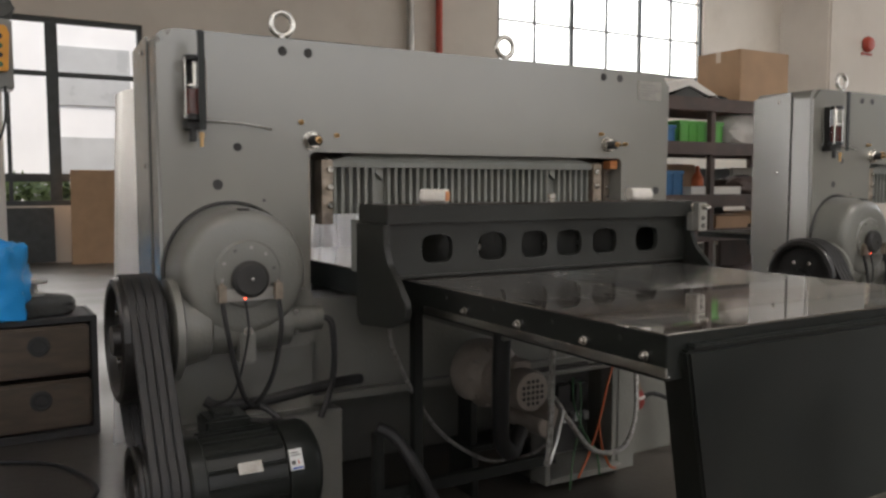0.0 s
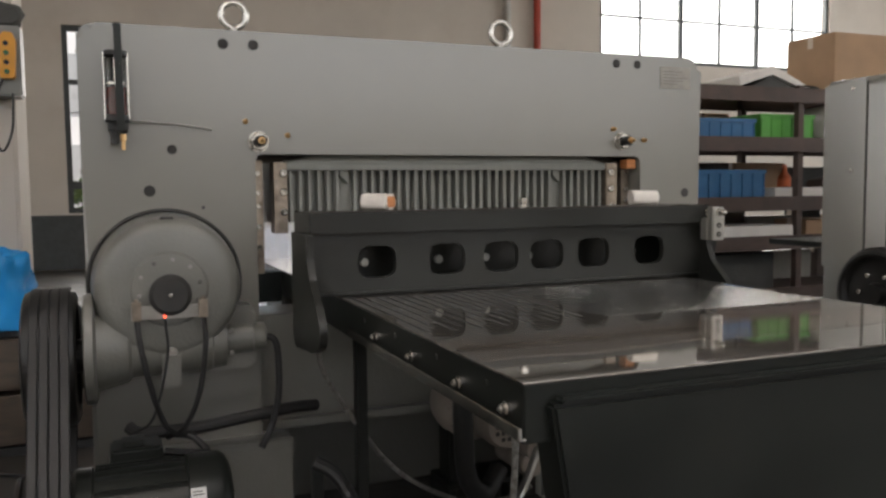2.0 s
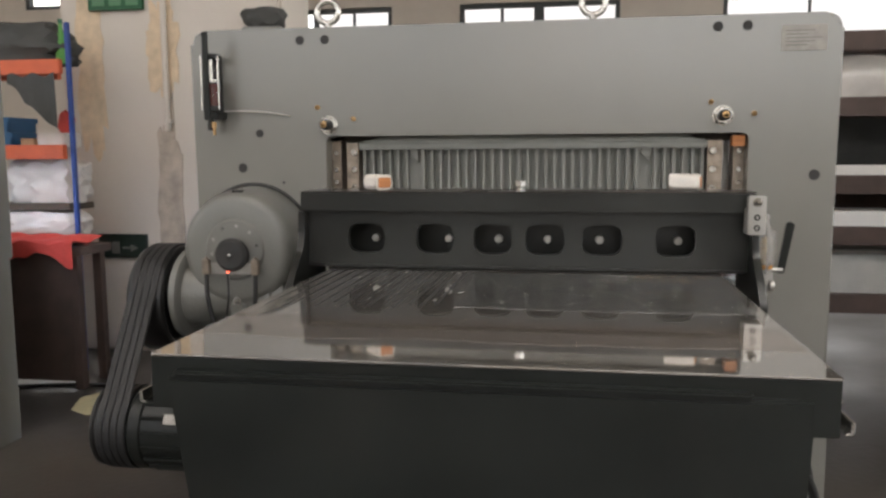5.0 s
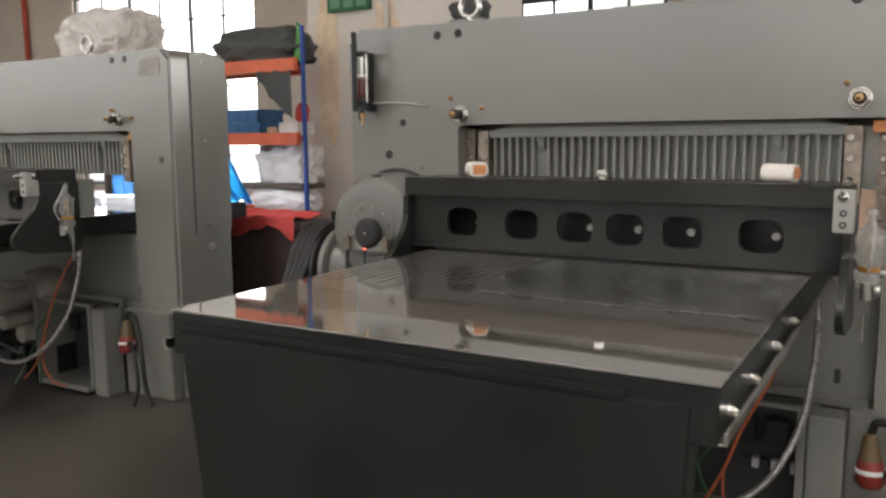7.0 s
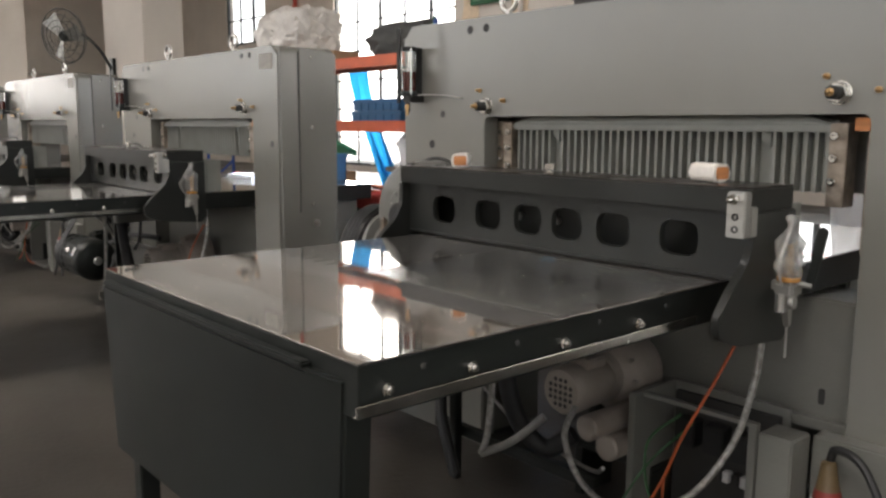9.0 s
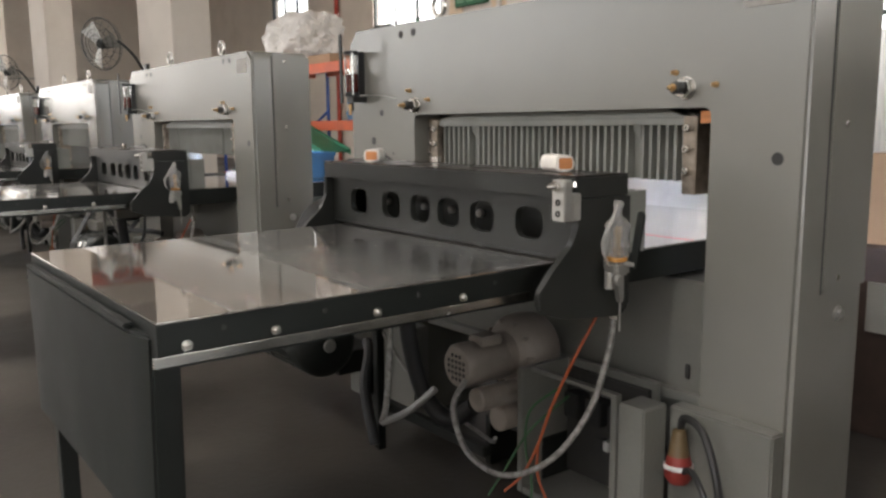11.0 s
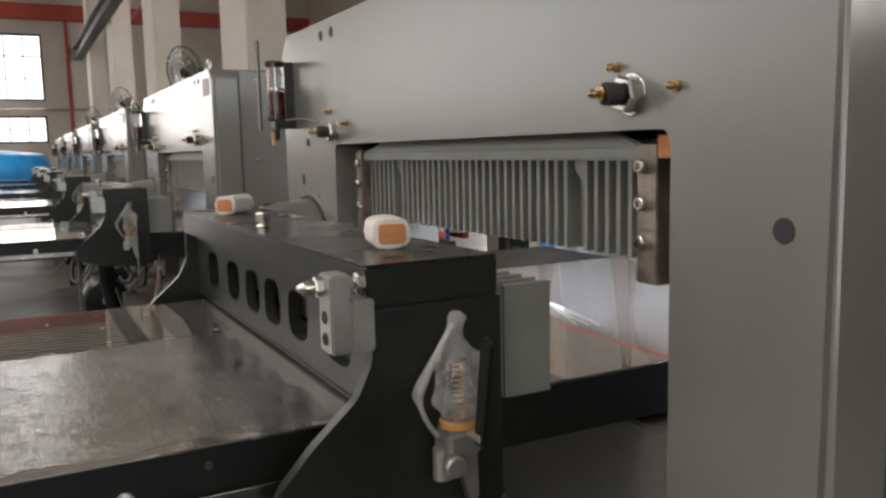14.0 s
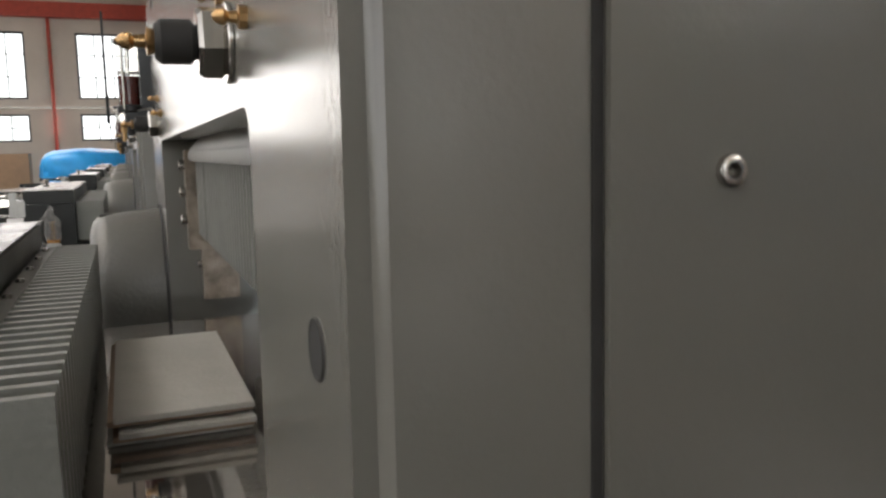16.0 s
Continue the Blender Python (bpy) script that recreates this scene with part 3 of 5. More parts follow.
# ---- gear housing with worm drive ----
GX, GZ = 0.789, 0.955
P("housing_ring", ring((GX, F - 0.001, GZ), (0, 1, 0), 0.229, 0.006, 64, 8), HOLE)
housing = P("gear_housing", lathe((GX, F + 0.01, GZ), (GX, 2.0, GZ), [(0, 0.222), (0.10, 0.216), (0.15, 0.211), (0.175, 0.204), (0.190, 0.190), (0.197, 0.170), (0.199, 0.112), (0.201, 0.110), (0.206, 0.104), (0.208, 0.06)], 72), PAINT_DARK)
P("filler_plug", box(GX - 0.02, GX + 0.02, 2.62, 2.66, GZ + 0.198, GZ + 0.212, 0.003), HOLE, "", housing)
for k in range(10):
    a = 2 * math.pi * (k + 0.3) / 10
    P("housing_screw", screw(GX + 0.087 * math.cos(a), 2.587, GZ + 0.087 * math.sin(a), 0.0055, 0.003), STEEL_RAW if k % 3 else HOLE, "", housing)
P("encoder", join(cyl((GX, 2.585, GZ - 0.015), (GX, 2.545, GZ - 0.015), 0.060, 40, bevel=0.012), cyl((GX, 2.545, GZ - 0.015), (GX, 2.54, GZ - 0.015), 0.008, 12)), HOLE, "black round encoder", housing)
P("encoder_screw", screw(GX, 2.541, GZ - 0.015, 0.006, 0.004), CHROME, "", housing)
brk = P("sensor_bracket", join(box(GX - 0.11, GX + 0.10, 2.566, 2.570, GZ - 0.085, GZ - 0.045, 0.001)), STEEL_RAW, "", housing)
for dx in (-0.095, 0.09):
    P("sensor", join(box(GX + dx - 0.013, GX + dx + 0.013, 2.545, 2.566, GZ - 0.085, GZ - 0.03, 0.002), cyl((GX + dx, 2.556, GZ - 0.03), (GX + dx, 2.556, GZ - 0.022), 0.006, 10)), BRONZE, "brass proximity sensor", housing)
P("indicator", cyl((GX - 0.018, 2.566, GZ - 0.078), (GX - 0.018, 2.562, GZ - 0.078), 0.003, 10), LED, "lit red indicator", housing)
WY, WZ = 2.70, 0.775
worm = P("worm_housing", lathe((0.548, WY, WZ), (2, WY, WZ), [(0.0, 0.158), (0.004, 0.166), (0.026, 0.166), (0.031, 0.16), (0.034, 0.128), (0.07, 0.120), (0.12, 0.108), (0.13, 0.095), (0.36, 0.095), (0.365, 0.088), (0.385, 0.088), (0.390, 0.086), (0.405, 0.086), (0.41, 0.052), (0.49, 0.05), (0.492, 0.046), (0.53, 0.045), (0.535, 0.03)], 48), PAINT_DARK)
for k in range(6):
    a = 2 * math.pi * (k + 0.5) / 6
    P("cap_screw", screw(0.965, WY + 0.071 * math.cos(a), WZ + 0.071 * math.sin(a), 0.007, 0.01, (1, 0, 0)), STEEL_RAW, "", worm)
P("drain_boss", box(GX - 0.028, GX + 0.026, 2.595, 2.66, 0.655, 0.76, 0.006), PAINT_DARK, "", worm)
P("drain_plug", join(cyl((GX, 2.606, 0.765), (GX, 2.596, 0.765), 0.016, 20), cyl((GX, 2.596, 0.765), (GX, 2.590, 0.765), 0.009, 6)), CHROME, "", worm)
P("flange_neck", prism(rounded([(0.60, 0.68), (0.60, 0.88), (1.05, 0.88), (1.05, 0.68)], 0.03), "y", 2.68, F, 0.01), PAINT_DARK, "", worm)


def pulley(x0, x1, y, z, r, grooves):
    """A grooved belt pulley with a dished face, its axis along x."""
    prof = [(0.0, r * 0.30), (0.0, r * 0.40), (0.03, r * 0.45), (0.035, r * 0.78), (0.0, r * 0.84), (0.0, r * 0.97), (0.005, r)]
    w = x1 - x0
    for k in range(grooves):
        a = 0.012 + (w - 0.024) * k / grooves
        b = 0.012 + (w - 0.024) * (k + 1) / grooves
        prof += [(a + 0.002, r), ((a * 2 + b) / 3, r * 0.965), ((a + 2 * b) / 3, r * 0.965), (b - 0.002, r)]
    prof += [(w - 0.005, r), (w, r * 0.97), (w, r * 0.84), (w - 0.03, r * 0.78), (w - 0.03, r * 0.4)]
    return lathe((x0, y, z), (x1, y, z), prof, 64)


def belt(x0, x1, pa, ra, pb, rb, thick):
    """A flat belt round two pulleys at pa and pb (y, z), with rounded edges."""
    (ya, za), (yb, zb) = pa, pb
    lean = math.atan2(za - zb, ya - yb)
    spread = math.acos((ra - rb) / math.hypot(za - zb, ya - yb))
    line = []
    for (y, z), r, lo, hi in ((pa, ra, -spread, spread), (pb, rb, spread, 2 * math.pi - spread)):
        for i in range(25):
            t = lean + lo + (hi - lo) * i / 24
            line.append((Vector((0, y, z)), Vector((0, math.cos(t), math.sin(t))), r))
    e = thick * 0.35
    section = [(x0 + e, 0), (x1 - e, 0), (x1, e), (x1, thick - e), (x1 - e, thick), (x0 + e, thick), (x0, thick - e), (x0, e)]
    bm = bmesh.new()
    rows = [[bm.verts.new(c + d * (r + h) + Vector((x, 0, 0))) for x, h in section] for c, d, r in line]
    for a, b in zip(rows, rows[1:] + rows[:1]):
        for k in range(8):
            bm.faces.new((a[k], a[(k + 1) % 8], b[(k + 1) % 8], b[k]))
    return bm


FY, FZ, MX, MY, MZ, MR = 2.72, 0.752, 0.515, 2.41, 0.352, 0.147
fly = P("flywheel", lathe((0.388, FY, FZ), (1, FY, FZ), [(0.035, 0.03), (0.03, 0.08), (0.035, 0.12), (0.03, 0.155), (0.004, 0.168), (0.0, 0.18), (0.006, 0.195), (0.02, 0.202), (0.125, 0.202), (0.138, 0.195), (0.144, 0.18), (0.14, 0.165), (0.11, 0.15), (0.105, 0.06)], 72), BLACK_CAST, "black smooth-rimmed flywheel pulley")
P("wheel_hub", lathe((0.385, FY, FZ), (1, FY, FZ), [(0, 0.03), (0.0, 0.045), (0.02, 0.05), (0.175, 0.05)], 32), BLACK_CAST, "", fly)
for k in range(6):
    a = 2 * math.pi * k / 6
    P("hub_bolt", screw(0.42, FY + 0.09 * math.cos(a), FZ + 0.09 * math.sin(a), 0.012, 0.014, (-1, 0, 0)), CHROME, "", fly)
mot = P("motor", lathe((MX, MY, MZ), (2, MY, MZ), [(0, 0.10), (0, 0.138), (0.012, MR), (0.05, MR), (0.054, 0.140), (0.29, 0.140), (0.294, 0.151), (0.375, 0.151), (0.395, 0.14), (0.408, 0.115), (0.412, 0.04)], 48), BLACK, "black electric drive motor")
for k in range(18):
    a = math.pi * 2 * k / 18 + 0.2
    u = Vector((0, math.cos(a), math.sin(a)))
    c = Vector((0.68, MY, MZ)) + u * 0.142
    P("cooling_fin", box(0.572, 0.80, c.y - 0.002 - abs(u.y) * 0.005, c.y + 0.002 + abs(u.y) * 0.005, c.z - 0.002 - abs(u.z) * 0.005, c.z + 0.002 + abs(u.z) * 0.005, 0), BLACK, "", mot)
P("terminal_box", join(box(0.61, 0.75, MY + 0.05, MY + 0.17, 0.46, 0.525, 0.008), box(0.64, 0.70, MY + 0.07, MY + 0.14, 0.525, 0.54, 0.003)), BLACK, "", mot)
# the rating plate and the paper label lie on the slope of the casing, facing up and out
face = pose(0.69, MY, MZ, -28, 0, 0)
tag = box(-0.036, 0.036, -MR - 0.003, -MR + 0.004, -0.017, 0.017, 0.001)
bmesh.ops.transform(tag, matrix=face, verts=tag.verts[:])
P("motor_plate", tag, CHROME, "bright aluminium rating plate", mot)
tag = box(0.118, 0.158, -MR - 0.009, -MR + 0.002, -0.032, 0.030, 0.0005)
bmesh.ops.transform(tag, matrix=face, verts=tag.verts[:])
lab = P("paper_label", tag, LABELW, "white paper label", mot)
for x0, x1, z0, z1, m in ((0.121, 0.155, -0.030, -0.024, BAR_BLUE), (0.122, 0.134, -0.016, -0.004, HOLE), (0.142, 0.146, -0.016, -0.004, RED), (0.122, 0.152, 0.010, 0.013, HOLE), (0.122, 0.148, 0.018, 0.021, HOLE)):
    tag = box(x0, x1, -MR - 0.0096, -MR - 0.0085, z0, z1, 0)
    bmesh.ops.transform(tag, matrix=face, verts=tag.verts[:])
    P("print_bar", tag, m, "", lab)
P("fan_plug", join(cyl((MX + 0.41, MY, MZ), (MX + 0.422, MY, MZ), 0.03, 20, bevel=0.003)), STEEL_RAW, "", mot)
P("motor_pulley", pulley(0.382, 0.508, MY, MZ, 0.143, 5), BLACK_CAST, "", mot)
P("motor_bracket", join(box(0.57, 0.86, MY + 0.08, 2.75, 0.262, 0.285, 0.004), box(0.60, 0.64, MY + 0.10, 2.74, 0.17, 0.262, 0.003), box(0.79, 0.83, MY + 0.10, 2.74, 0.17, 0.262, 0.003)), BLACK)
for k in range(4):
    P("drive_belt", belt(0.412 + k * 0.0262, 0.4375 + k * 0.0262, (FY, FZ), 0.2, (MY, MZ), 0.14, 0.009), RUBBER)
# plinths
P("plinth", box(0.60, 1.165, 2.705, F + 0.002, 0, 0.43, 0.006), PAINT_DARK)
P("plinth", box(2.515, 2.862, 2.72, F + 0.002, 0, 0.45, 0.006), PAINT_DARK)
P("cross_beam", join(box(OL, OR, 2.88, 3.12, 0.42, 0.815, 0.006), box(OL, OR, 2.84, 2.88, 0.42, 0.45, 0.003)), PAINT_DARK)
P("bed_rib", box(1.60, 1.66, 2.3, 2.88, 0.70, 0.82, 0.004), PAINT_DARK)
P("sensor_cable", tube([(GX - 0.095, 2.555, GZ - 0.085), (GX - 0.085, 2.54, 0.78), (GX - 0.05, 2.55, 0.62), (GX - 0.01, 2.58, 0.53), (GX + 0.06, 2.62, 0.50)], 0.008, 8, 6), RUBBER)
P("sensor_cable", tube([(GX + 0.09, 2.555, GZ - 0.085), (GX + 0.092, 2.54, 0.78), (GX + 0.07, 2.55, 0.64), (GX + 0.03, 2.58, 0.54), (GX - 0.02, 2.62, 0.50)], 0.008, 8, 6), RUBBER)
P("sensor_cable", tube([(GX - 0.018, 2.565, GZ - 0.085), (GX - 0.015, 2.55, 0.76), (GX - 0.06, 2.56, 0.58), (GX - 0.12, 2.6, 0.53)], 0.004, 6, 6), RUBBER)
P("conduit", tube([(0.66, 2.66, 0.535), (0.70, 2.64, 0.518), (0.85, 2.65, 0.512), (1.0, 2.66, 0.525), (1.16, 2.68, 0.535), (1.25, 2.74, 0.52)], 0.019, 10, 6), RUBBER, "black cable conduit")
P("motor_cable", tube([(0.79, 2.62, 0.51), (0.84, 2.60, 0.50), (0.88, 2.56, 0.46), (0.84, 2.52, 0.475), (0.755, 2.52, 0.49)], 0.011, 8, 6), RUBBER)
P("drip_hose", tube([(1.07, 2.68, 0.775), (1.10, 2.67, 0.77), (1.113, 2.66, 0.73), (1.113, 2.655, 0.60), (1.09, 2.65, 0.50), (1.05, 2.63, 0.43)], 0.011, 8, 6), RUBBER)

# ---- rear table ----
TX0, TX1, TY0 = 1.235, 2.425, 1.19
table = P("table", box(TX0, TX1, TY0, 3.78, T - 0.004, T, 0.001), STEEL, "polished steel table top")
bed = P("table_bed", join(box(TX0 + 0.001, TX1 - 0.001, TY0 + 0.001, 3.74, T - 0.10, T - 0.0042, 0.002)), BLACK, "black painted table bed")
P("front_wing", join(box(0.80, TX0 - 0.003, 3.25, 3.78, T - 0.03, T, 0.004), box(0.80, TX0 - 0.003, 3.20, 3.245, T - 0.12, T - 0.002, 0.004)), BLACK)
P("front_pedestal", box(1.25, 2.35, 3.3, 3.68, 0, 0.83, 0.01), PAINT_DARK)
for i in range(7):
    for k in range(5):
        x, y = 1.32 + i * 0.168 + (0.05 if k % 2 else 0), 1.80 + k * 0.115
        if x < 2.40:
            P("air_ball", lathe((x, y, T - 0.002), (x, y, T + 1), [(0, 0.006), (0.0026, 0.006), (0.003, 0.0035)], 10), CHROME, "", table)
# air slots milled near the gauge
for k in range(14):
    x = 1.262 + k * 0.0315
    P("air_slot", box(x - 0.0035, x + 0.0035, 1.68 + 0.05 * (k % 2), 2.29, T - 0.004, T + 0.0004, 0), HOLE, "", table)
cov = bmesh.new()
lo = [(1.345, 1.160), (2.275, 1.160), (2.365, 1.185), (2.365, 1.25), (1.345, 1.25)]
hi = [(1.275, 1.168), (2.292, 1.168), (2.387, 1.187), (2.387, 1.25), (1.275, 1.25)]
va, vb = [cov.verts.new((x, y, 0.46)) for x, y in lo], [cov.verts.new((x, y, T - 0.036)) for x, y in hi]
cov.faces.new(va), cov.faces.new(vb)
for i in range(5):
    cov.faces.new((va[i], va[(i + 1) % 5], vb[(i + 1) % 5], vb[i]))
bmesh.ops.bevel(cov, geom=cov.edges[:], offset=0.006, segments=2, affect="EDGES")
P("front_cover", cov, BLACK, "black sheet-metal cover under the table end")
P("cover_lip", box(1.29, 2.285, 1.164, 1.189, T - 0.0355, T - 0.024, 0.004), BLACK)
for x in (1.40, 2.26):
    P("table_leg", box(x - 0.025, x + 0.025, 1.19, 1.24, 0, 0.4605, 0.003), BLACK)
for side, x in ((1, TX1), (-1, TX0)):
    lo, hi = sorted((x + side * 0.010, x + side * 0.016))
    lip0, lip1 = sorted((x + side * 0.002, x + side * 0.010))
    rail = P("side_rail", join(box(lo, hi, 1.175, 2.19, 0.846, 0.868, 0.0015), box(lip0, lip1, 1.175, 2.19, 0.846, 0.850, 0.001)), CHROME, "bright steel side rail")
    for y in (1.249, 1.446, 1.708, 1.968):
        P("rail_bolt", join(cyl((x - side * 0.002, y, 0.880), (x + side * 0.004, y, 0.880), 0.0125, 18), hexnut((x + side * 0.003, y, 0.880), (x + side * 0.013, y, 0.880), 0.009), cyl((x + side * 0.013, y, 0.880), (x + side * 0.017, y, 0.880), 0.0045, 10)), CHROME, "", rail)
    for y in (1.33, 1.57, 1.83, 2.08):
        P("bed_screw", cyl((x - side * 0.003, y, 0.905), (x + side * 0.0008, y, 0.905), 0.006, 12), HOLE, "", rail)

# ---- back gauge ----


def holed_plate(x0, x1, y0, y1, z0, z1, xs, w, h):
    """An upright plate with oval openings cut through it."""
    bm = bmesh.new()
    cuts = [x0] + [(a + b) / 2 for a, b in zip(xs, xs[1:])] + [x1]
    zc = (z0 + z1) / 2
    n = 24
    for c, a, b in zip(xs, cuts, cuts[1:]):
        outer, inner = [], []
        for k in range(n):
            t = 2 * math.pi * k / n
            cs, sn = math.cos(t), math.sin(t)
            e = 0.62
            inner.append((c + w / 2 * math.copysign(abs(cs) ** e, cs), zc + h / 2 * math.copysign(abs(sn) ** e, sn)))
            m = max(abs(cs), abs(sn))
            ux, uz = cs / m, sn / m
            outer.append((c + ux * ((b - c) if ux > 0 else (c - a)), zc + uz * (z1 - z0) / 2))
        f = {}
        for key, pts in (("o", outer), ("i", inner)):
            for y in (y0, y1):
                f[key, y] = [bm.verts.new((p[0], y, p[1])) for p in pts]
        for k in range(n):
            j = (k + 1) % n
            bm.faces.new((f["o", y0][k], f["o", y0][j], f["i", y0][j], f["i", y0][k]))
            bm.faces.new((f["o", y1][k], f["o", y1][j], f["i", y1][j], f["i", y1][k]))
            bm.faces.new((f["i", y0][k], f["i", y0][j], f["i", y1][j], f["i", y1][k]))
            mid = (Vector(outer[k]) + Vector(outer[j])) / 2
            if abs(mid.y - z0) < 1e-5 or abs(mid.y - z1) < 1e-5 or abs(mid.x - x0) < 1e-5 or abs(mid.x - x1) < 1e-5:
                bm.faces.new((f["o", y0][k], f["o", y0][j], f["o", y1][j], f["o", y1][k]))
    bmesh.ops.remove_doubles(bm, verts=bm.verts[:], dist=1e-5)
    return bm


gauge = P("back_gauge", box(1.145, 2.512, 2.29, 2.503, 1.118, 1.1765, 0.003), GAUGE_BODY, "dark steel back gauge beam on the table")
P("top_plate", box(1.146, 2.511, 2.291, 2.502, 1.1767, 1.18, 0.001), GAUGE, "brownish ground top face", gauge)
P("web", holed_plate(1.157, 2.500, 2.325, 2.347, 0.948, 1.117, [1.348, 1.568, 1.748, 1.907, 2.078, 2.293], 0.118, 0.094), GAUGE_BODY, "black web with six oval openings", gauge)
P("web_flange", box(1.157, 2.500, 2.322, 2.36, 0.940, 0.9475, 0.002), GAUGE_BODY, "", gauge)
P("back_plate", box(1.157, 2.500, 2.470, 2.500, 0.94, 1.1175, 0.002), GAUGE_BODY, "", gauge)
for x in (1.347, 1.591, 1.754, 1.911, 2.074, 2.316):
    P("fence_bolt", join(cyl((x, 2.4705, 1.02), (x, 2.45, 1.02), 0.0135, 18, bevel=0.002), cyl((x, 2.45, 1.02), (x, 2.447, 1.02), 0.008, 12)), STEEL_RAW, "", gauge)
cheek = rounded([(2.503, 1.1175), (2.503, 0.80), (2.47, 0.775), (2.25, 0.795), (2.155, 0.825), (2.145, 0.875), (2.20, 0.935), (2.268, 0.995), (2.292, 1.045), (2.292, 1.1175)], [0, 0.02, 0.03, 0.02, 0.03, 0.03, 0.06, 0.06, 0.05, 0], 5)
for x0, x1 in ((2.501, 2.522), (1.135, 1.156)):
    P("cheek", prism(cheek, "x", x0, x1, 0.003), GAUGE_BODY, "curved black end cheek", gauge)
for x, y, sx in ((2.43, 2.42, 0.03), (2.45, 2.36, 0.026), (2.37, 2.46, 0.026), (1.21, 2.42, 0.028), (1.23, 2.35, 0.026)):
    slot = join(lathe((x, y, 1.1788), (x, y, 2), [(0, sx / 2), (0.0022, sx / 2)], 20))
    P("screw_well", slot, HOLE, "", gauge)
blk = P("stop_block", join(box(2.478, 2.527, 2.232, 2.262, 1.062, 1.172, 0.003), box(2.478, 2.527, 2.262, 2.296, 1.062, 1.135, 0.003)), STEEL_RAW, "zinc-plated stop block", gauge)
for z in (1.112, 1.082):
    P("block_screw", screw(2.502, 2.2325, z, 0.009, 0.003), HOLE, "", blk)
P("stop_screw", join(cyl((2.50, 2.30, 1.155), (2.50, 2.20, 1.155), 0.007, 12), hexnut((2.50, 2.232, 1.155), (2.50, 2.218, 1.155), 0.014), hexnut((2.50, 2.262, 1.155), (2.50, 2.272, 1.155), 0.013), hexnut((2.50, 2.278, 1.155), (2.50, 2.291, 1.155), 0.015), lathe((2.50, 2.218, 1.155), (2.50, 0, 1.155), [(0, 0.011), (0.008, 0.011), (0.02, 0.007), (0.024, 0.003)], 14)), CHROME, "", blk)
P("gauge_bolt", join(hexnut((1.83, 2.335, 1.192), (1.83, 2.335, 1.212), 0.017), cyl((1.83, 2.335, 1.178), (1.83, 2.335, 1.192), 0.010, 14), hexnut((1.83, 2.335, 1.180), (1.83, 2.335, 1.186), 0.016)), CHROME, "", gauge)
fence = P("fence", join(box(1.17, 2.475, 2.505, 2.535, 0.942, 1.122, 0.002), box(1.17, 2.475, 2.535, 2.545, 0.942, 1.0, 0)), COMB, "grey comb fence", gauge)
for k in range(33):
    x = 1.176 + k * 0.0405
    P("finger", box(x - 0.0065, x + 0.0065, 2.535, 2.622, 0.942, 1.123, 0), COMB, "", fence)
for k in range(8):
    x = 1.26 + k * 0.16
    P("fence_screw", screw(x, 2.519, 1.122, 0.007, 0.006, (0, 0, 1)), CHROME, "", fence)

# ---- clamp ----
UP = 0.132
clamp = P("clamp", box(1.195, 2.452, 2.885, 2.925, UP + 1.002, UP + 1.215, 0.002), COMB, "grey ribbed clamp beam, raised")
hood = bmesh.new()
a = [(1.185, 2.835), (2.46, 2.835), (2.46, 2.93), (1.185, 2.93)]
b = [(1.46, 2.885), (2.20, 2.885), (2.20, 2.93), (1.46, 2.93)]
va, vm, vb = [hood.verts.new((x, y, UP + 1.178)) for x, y in a], [hood.verts.new((x, y, UP + 1.202)) for x, y in a], [hood.verts.new((x, y, UP + 1.28)) for x, y in b]
hood.faces.new(va), hood.faces.new(vb)
for i in range(4):
    hood.faces.new((va[i], va[(i + 1) % 4], vm[(i + 1) % 4], vm[i]))
    hood.faces.new((vm[i], vm[(i + 1) % 4], vb[(i + 1) % 4], vb[i]))
bmesh.ops.bevel(hood, geom=hood.edges[:], offset=0.004, segments=2, affect="EDGES")
P("hood", hood, COMB, "", clamp)
for k in range(39):
    x = 1.207 + k * 0.0324
    if k not in (6, 32):
        P("rib", box(x - 0.0055, x + 0.0055, 2.850, 2.886, UP + 1.002, UP + 1.179, 0.001, 1), COMB, "", clamp)
for x in (1.398, 2.246):
    P("rib_bracket", prism([(x - 0.016, UP + 1.16), (x + 0.014, UP + 1.132), (x + 0.014, UP + 1.179), (x - 0.016, UP + 1.179)], "y", 2.86, 2.885), COMB, "", clamp)
P("knife_beam", box(OL + 0.03, OR - 0.03, 2.975, 3.10, 1.13, 1.62, 0.006), STEEL_RAW, "bare steel knife beam")
for k in range(13):
    P("knife_screw", cyl((1.22 + k * 0.104, 2.976, 1.318 if k % 2 else 1.309), (1.22 + k * 0.104, 2.9735, 1.318 if k % 2 else 1.309), 0.0055, 12), HOLE if k % 3 else CHROME)
lamp_bar = P("work_lamp", box(1.26, 2.40, 3.20, 3.27, 1.41, 1.45, 0.004), BLACK, "slim work lamp over the cutting line")
P("lamp_bracket", join(box(1.30, 1.34, 3.10, 3.20, 1.43, 1.445, 0.002), box(2.32, 2.36, 3.10, 3.20, 1.43, 1.445, 0.002)), STEEL_RAW, "", lamp_bar)
P("lamp_diffuser", box(1.27, 2.39, 3.212, 3.258, 1.404, 1.4095, 0.001), LAMP_COOL, "cool white diffuser", lamp_bar)
P("cavity_back", box(OL - 0.02, OR + 0.02, 2.93, 2.965, 1.338, 1.60, 0.003), BROWN_CAST)
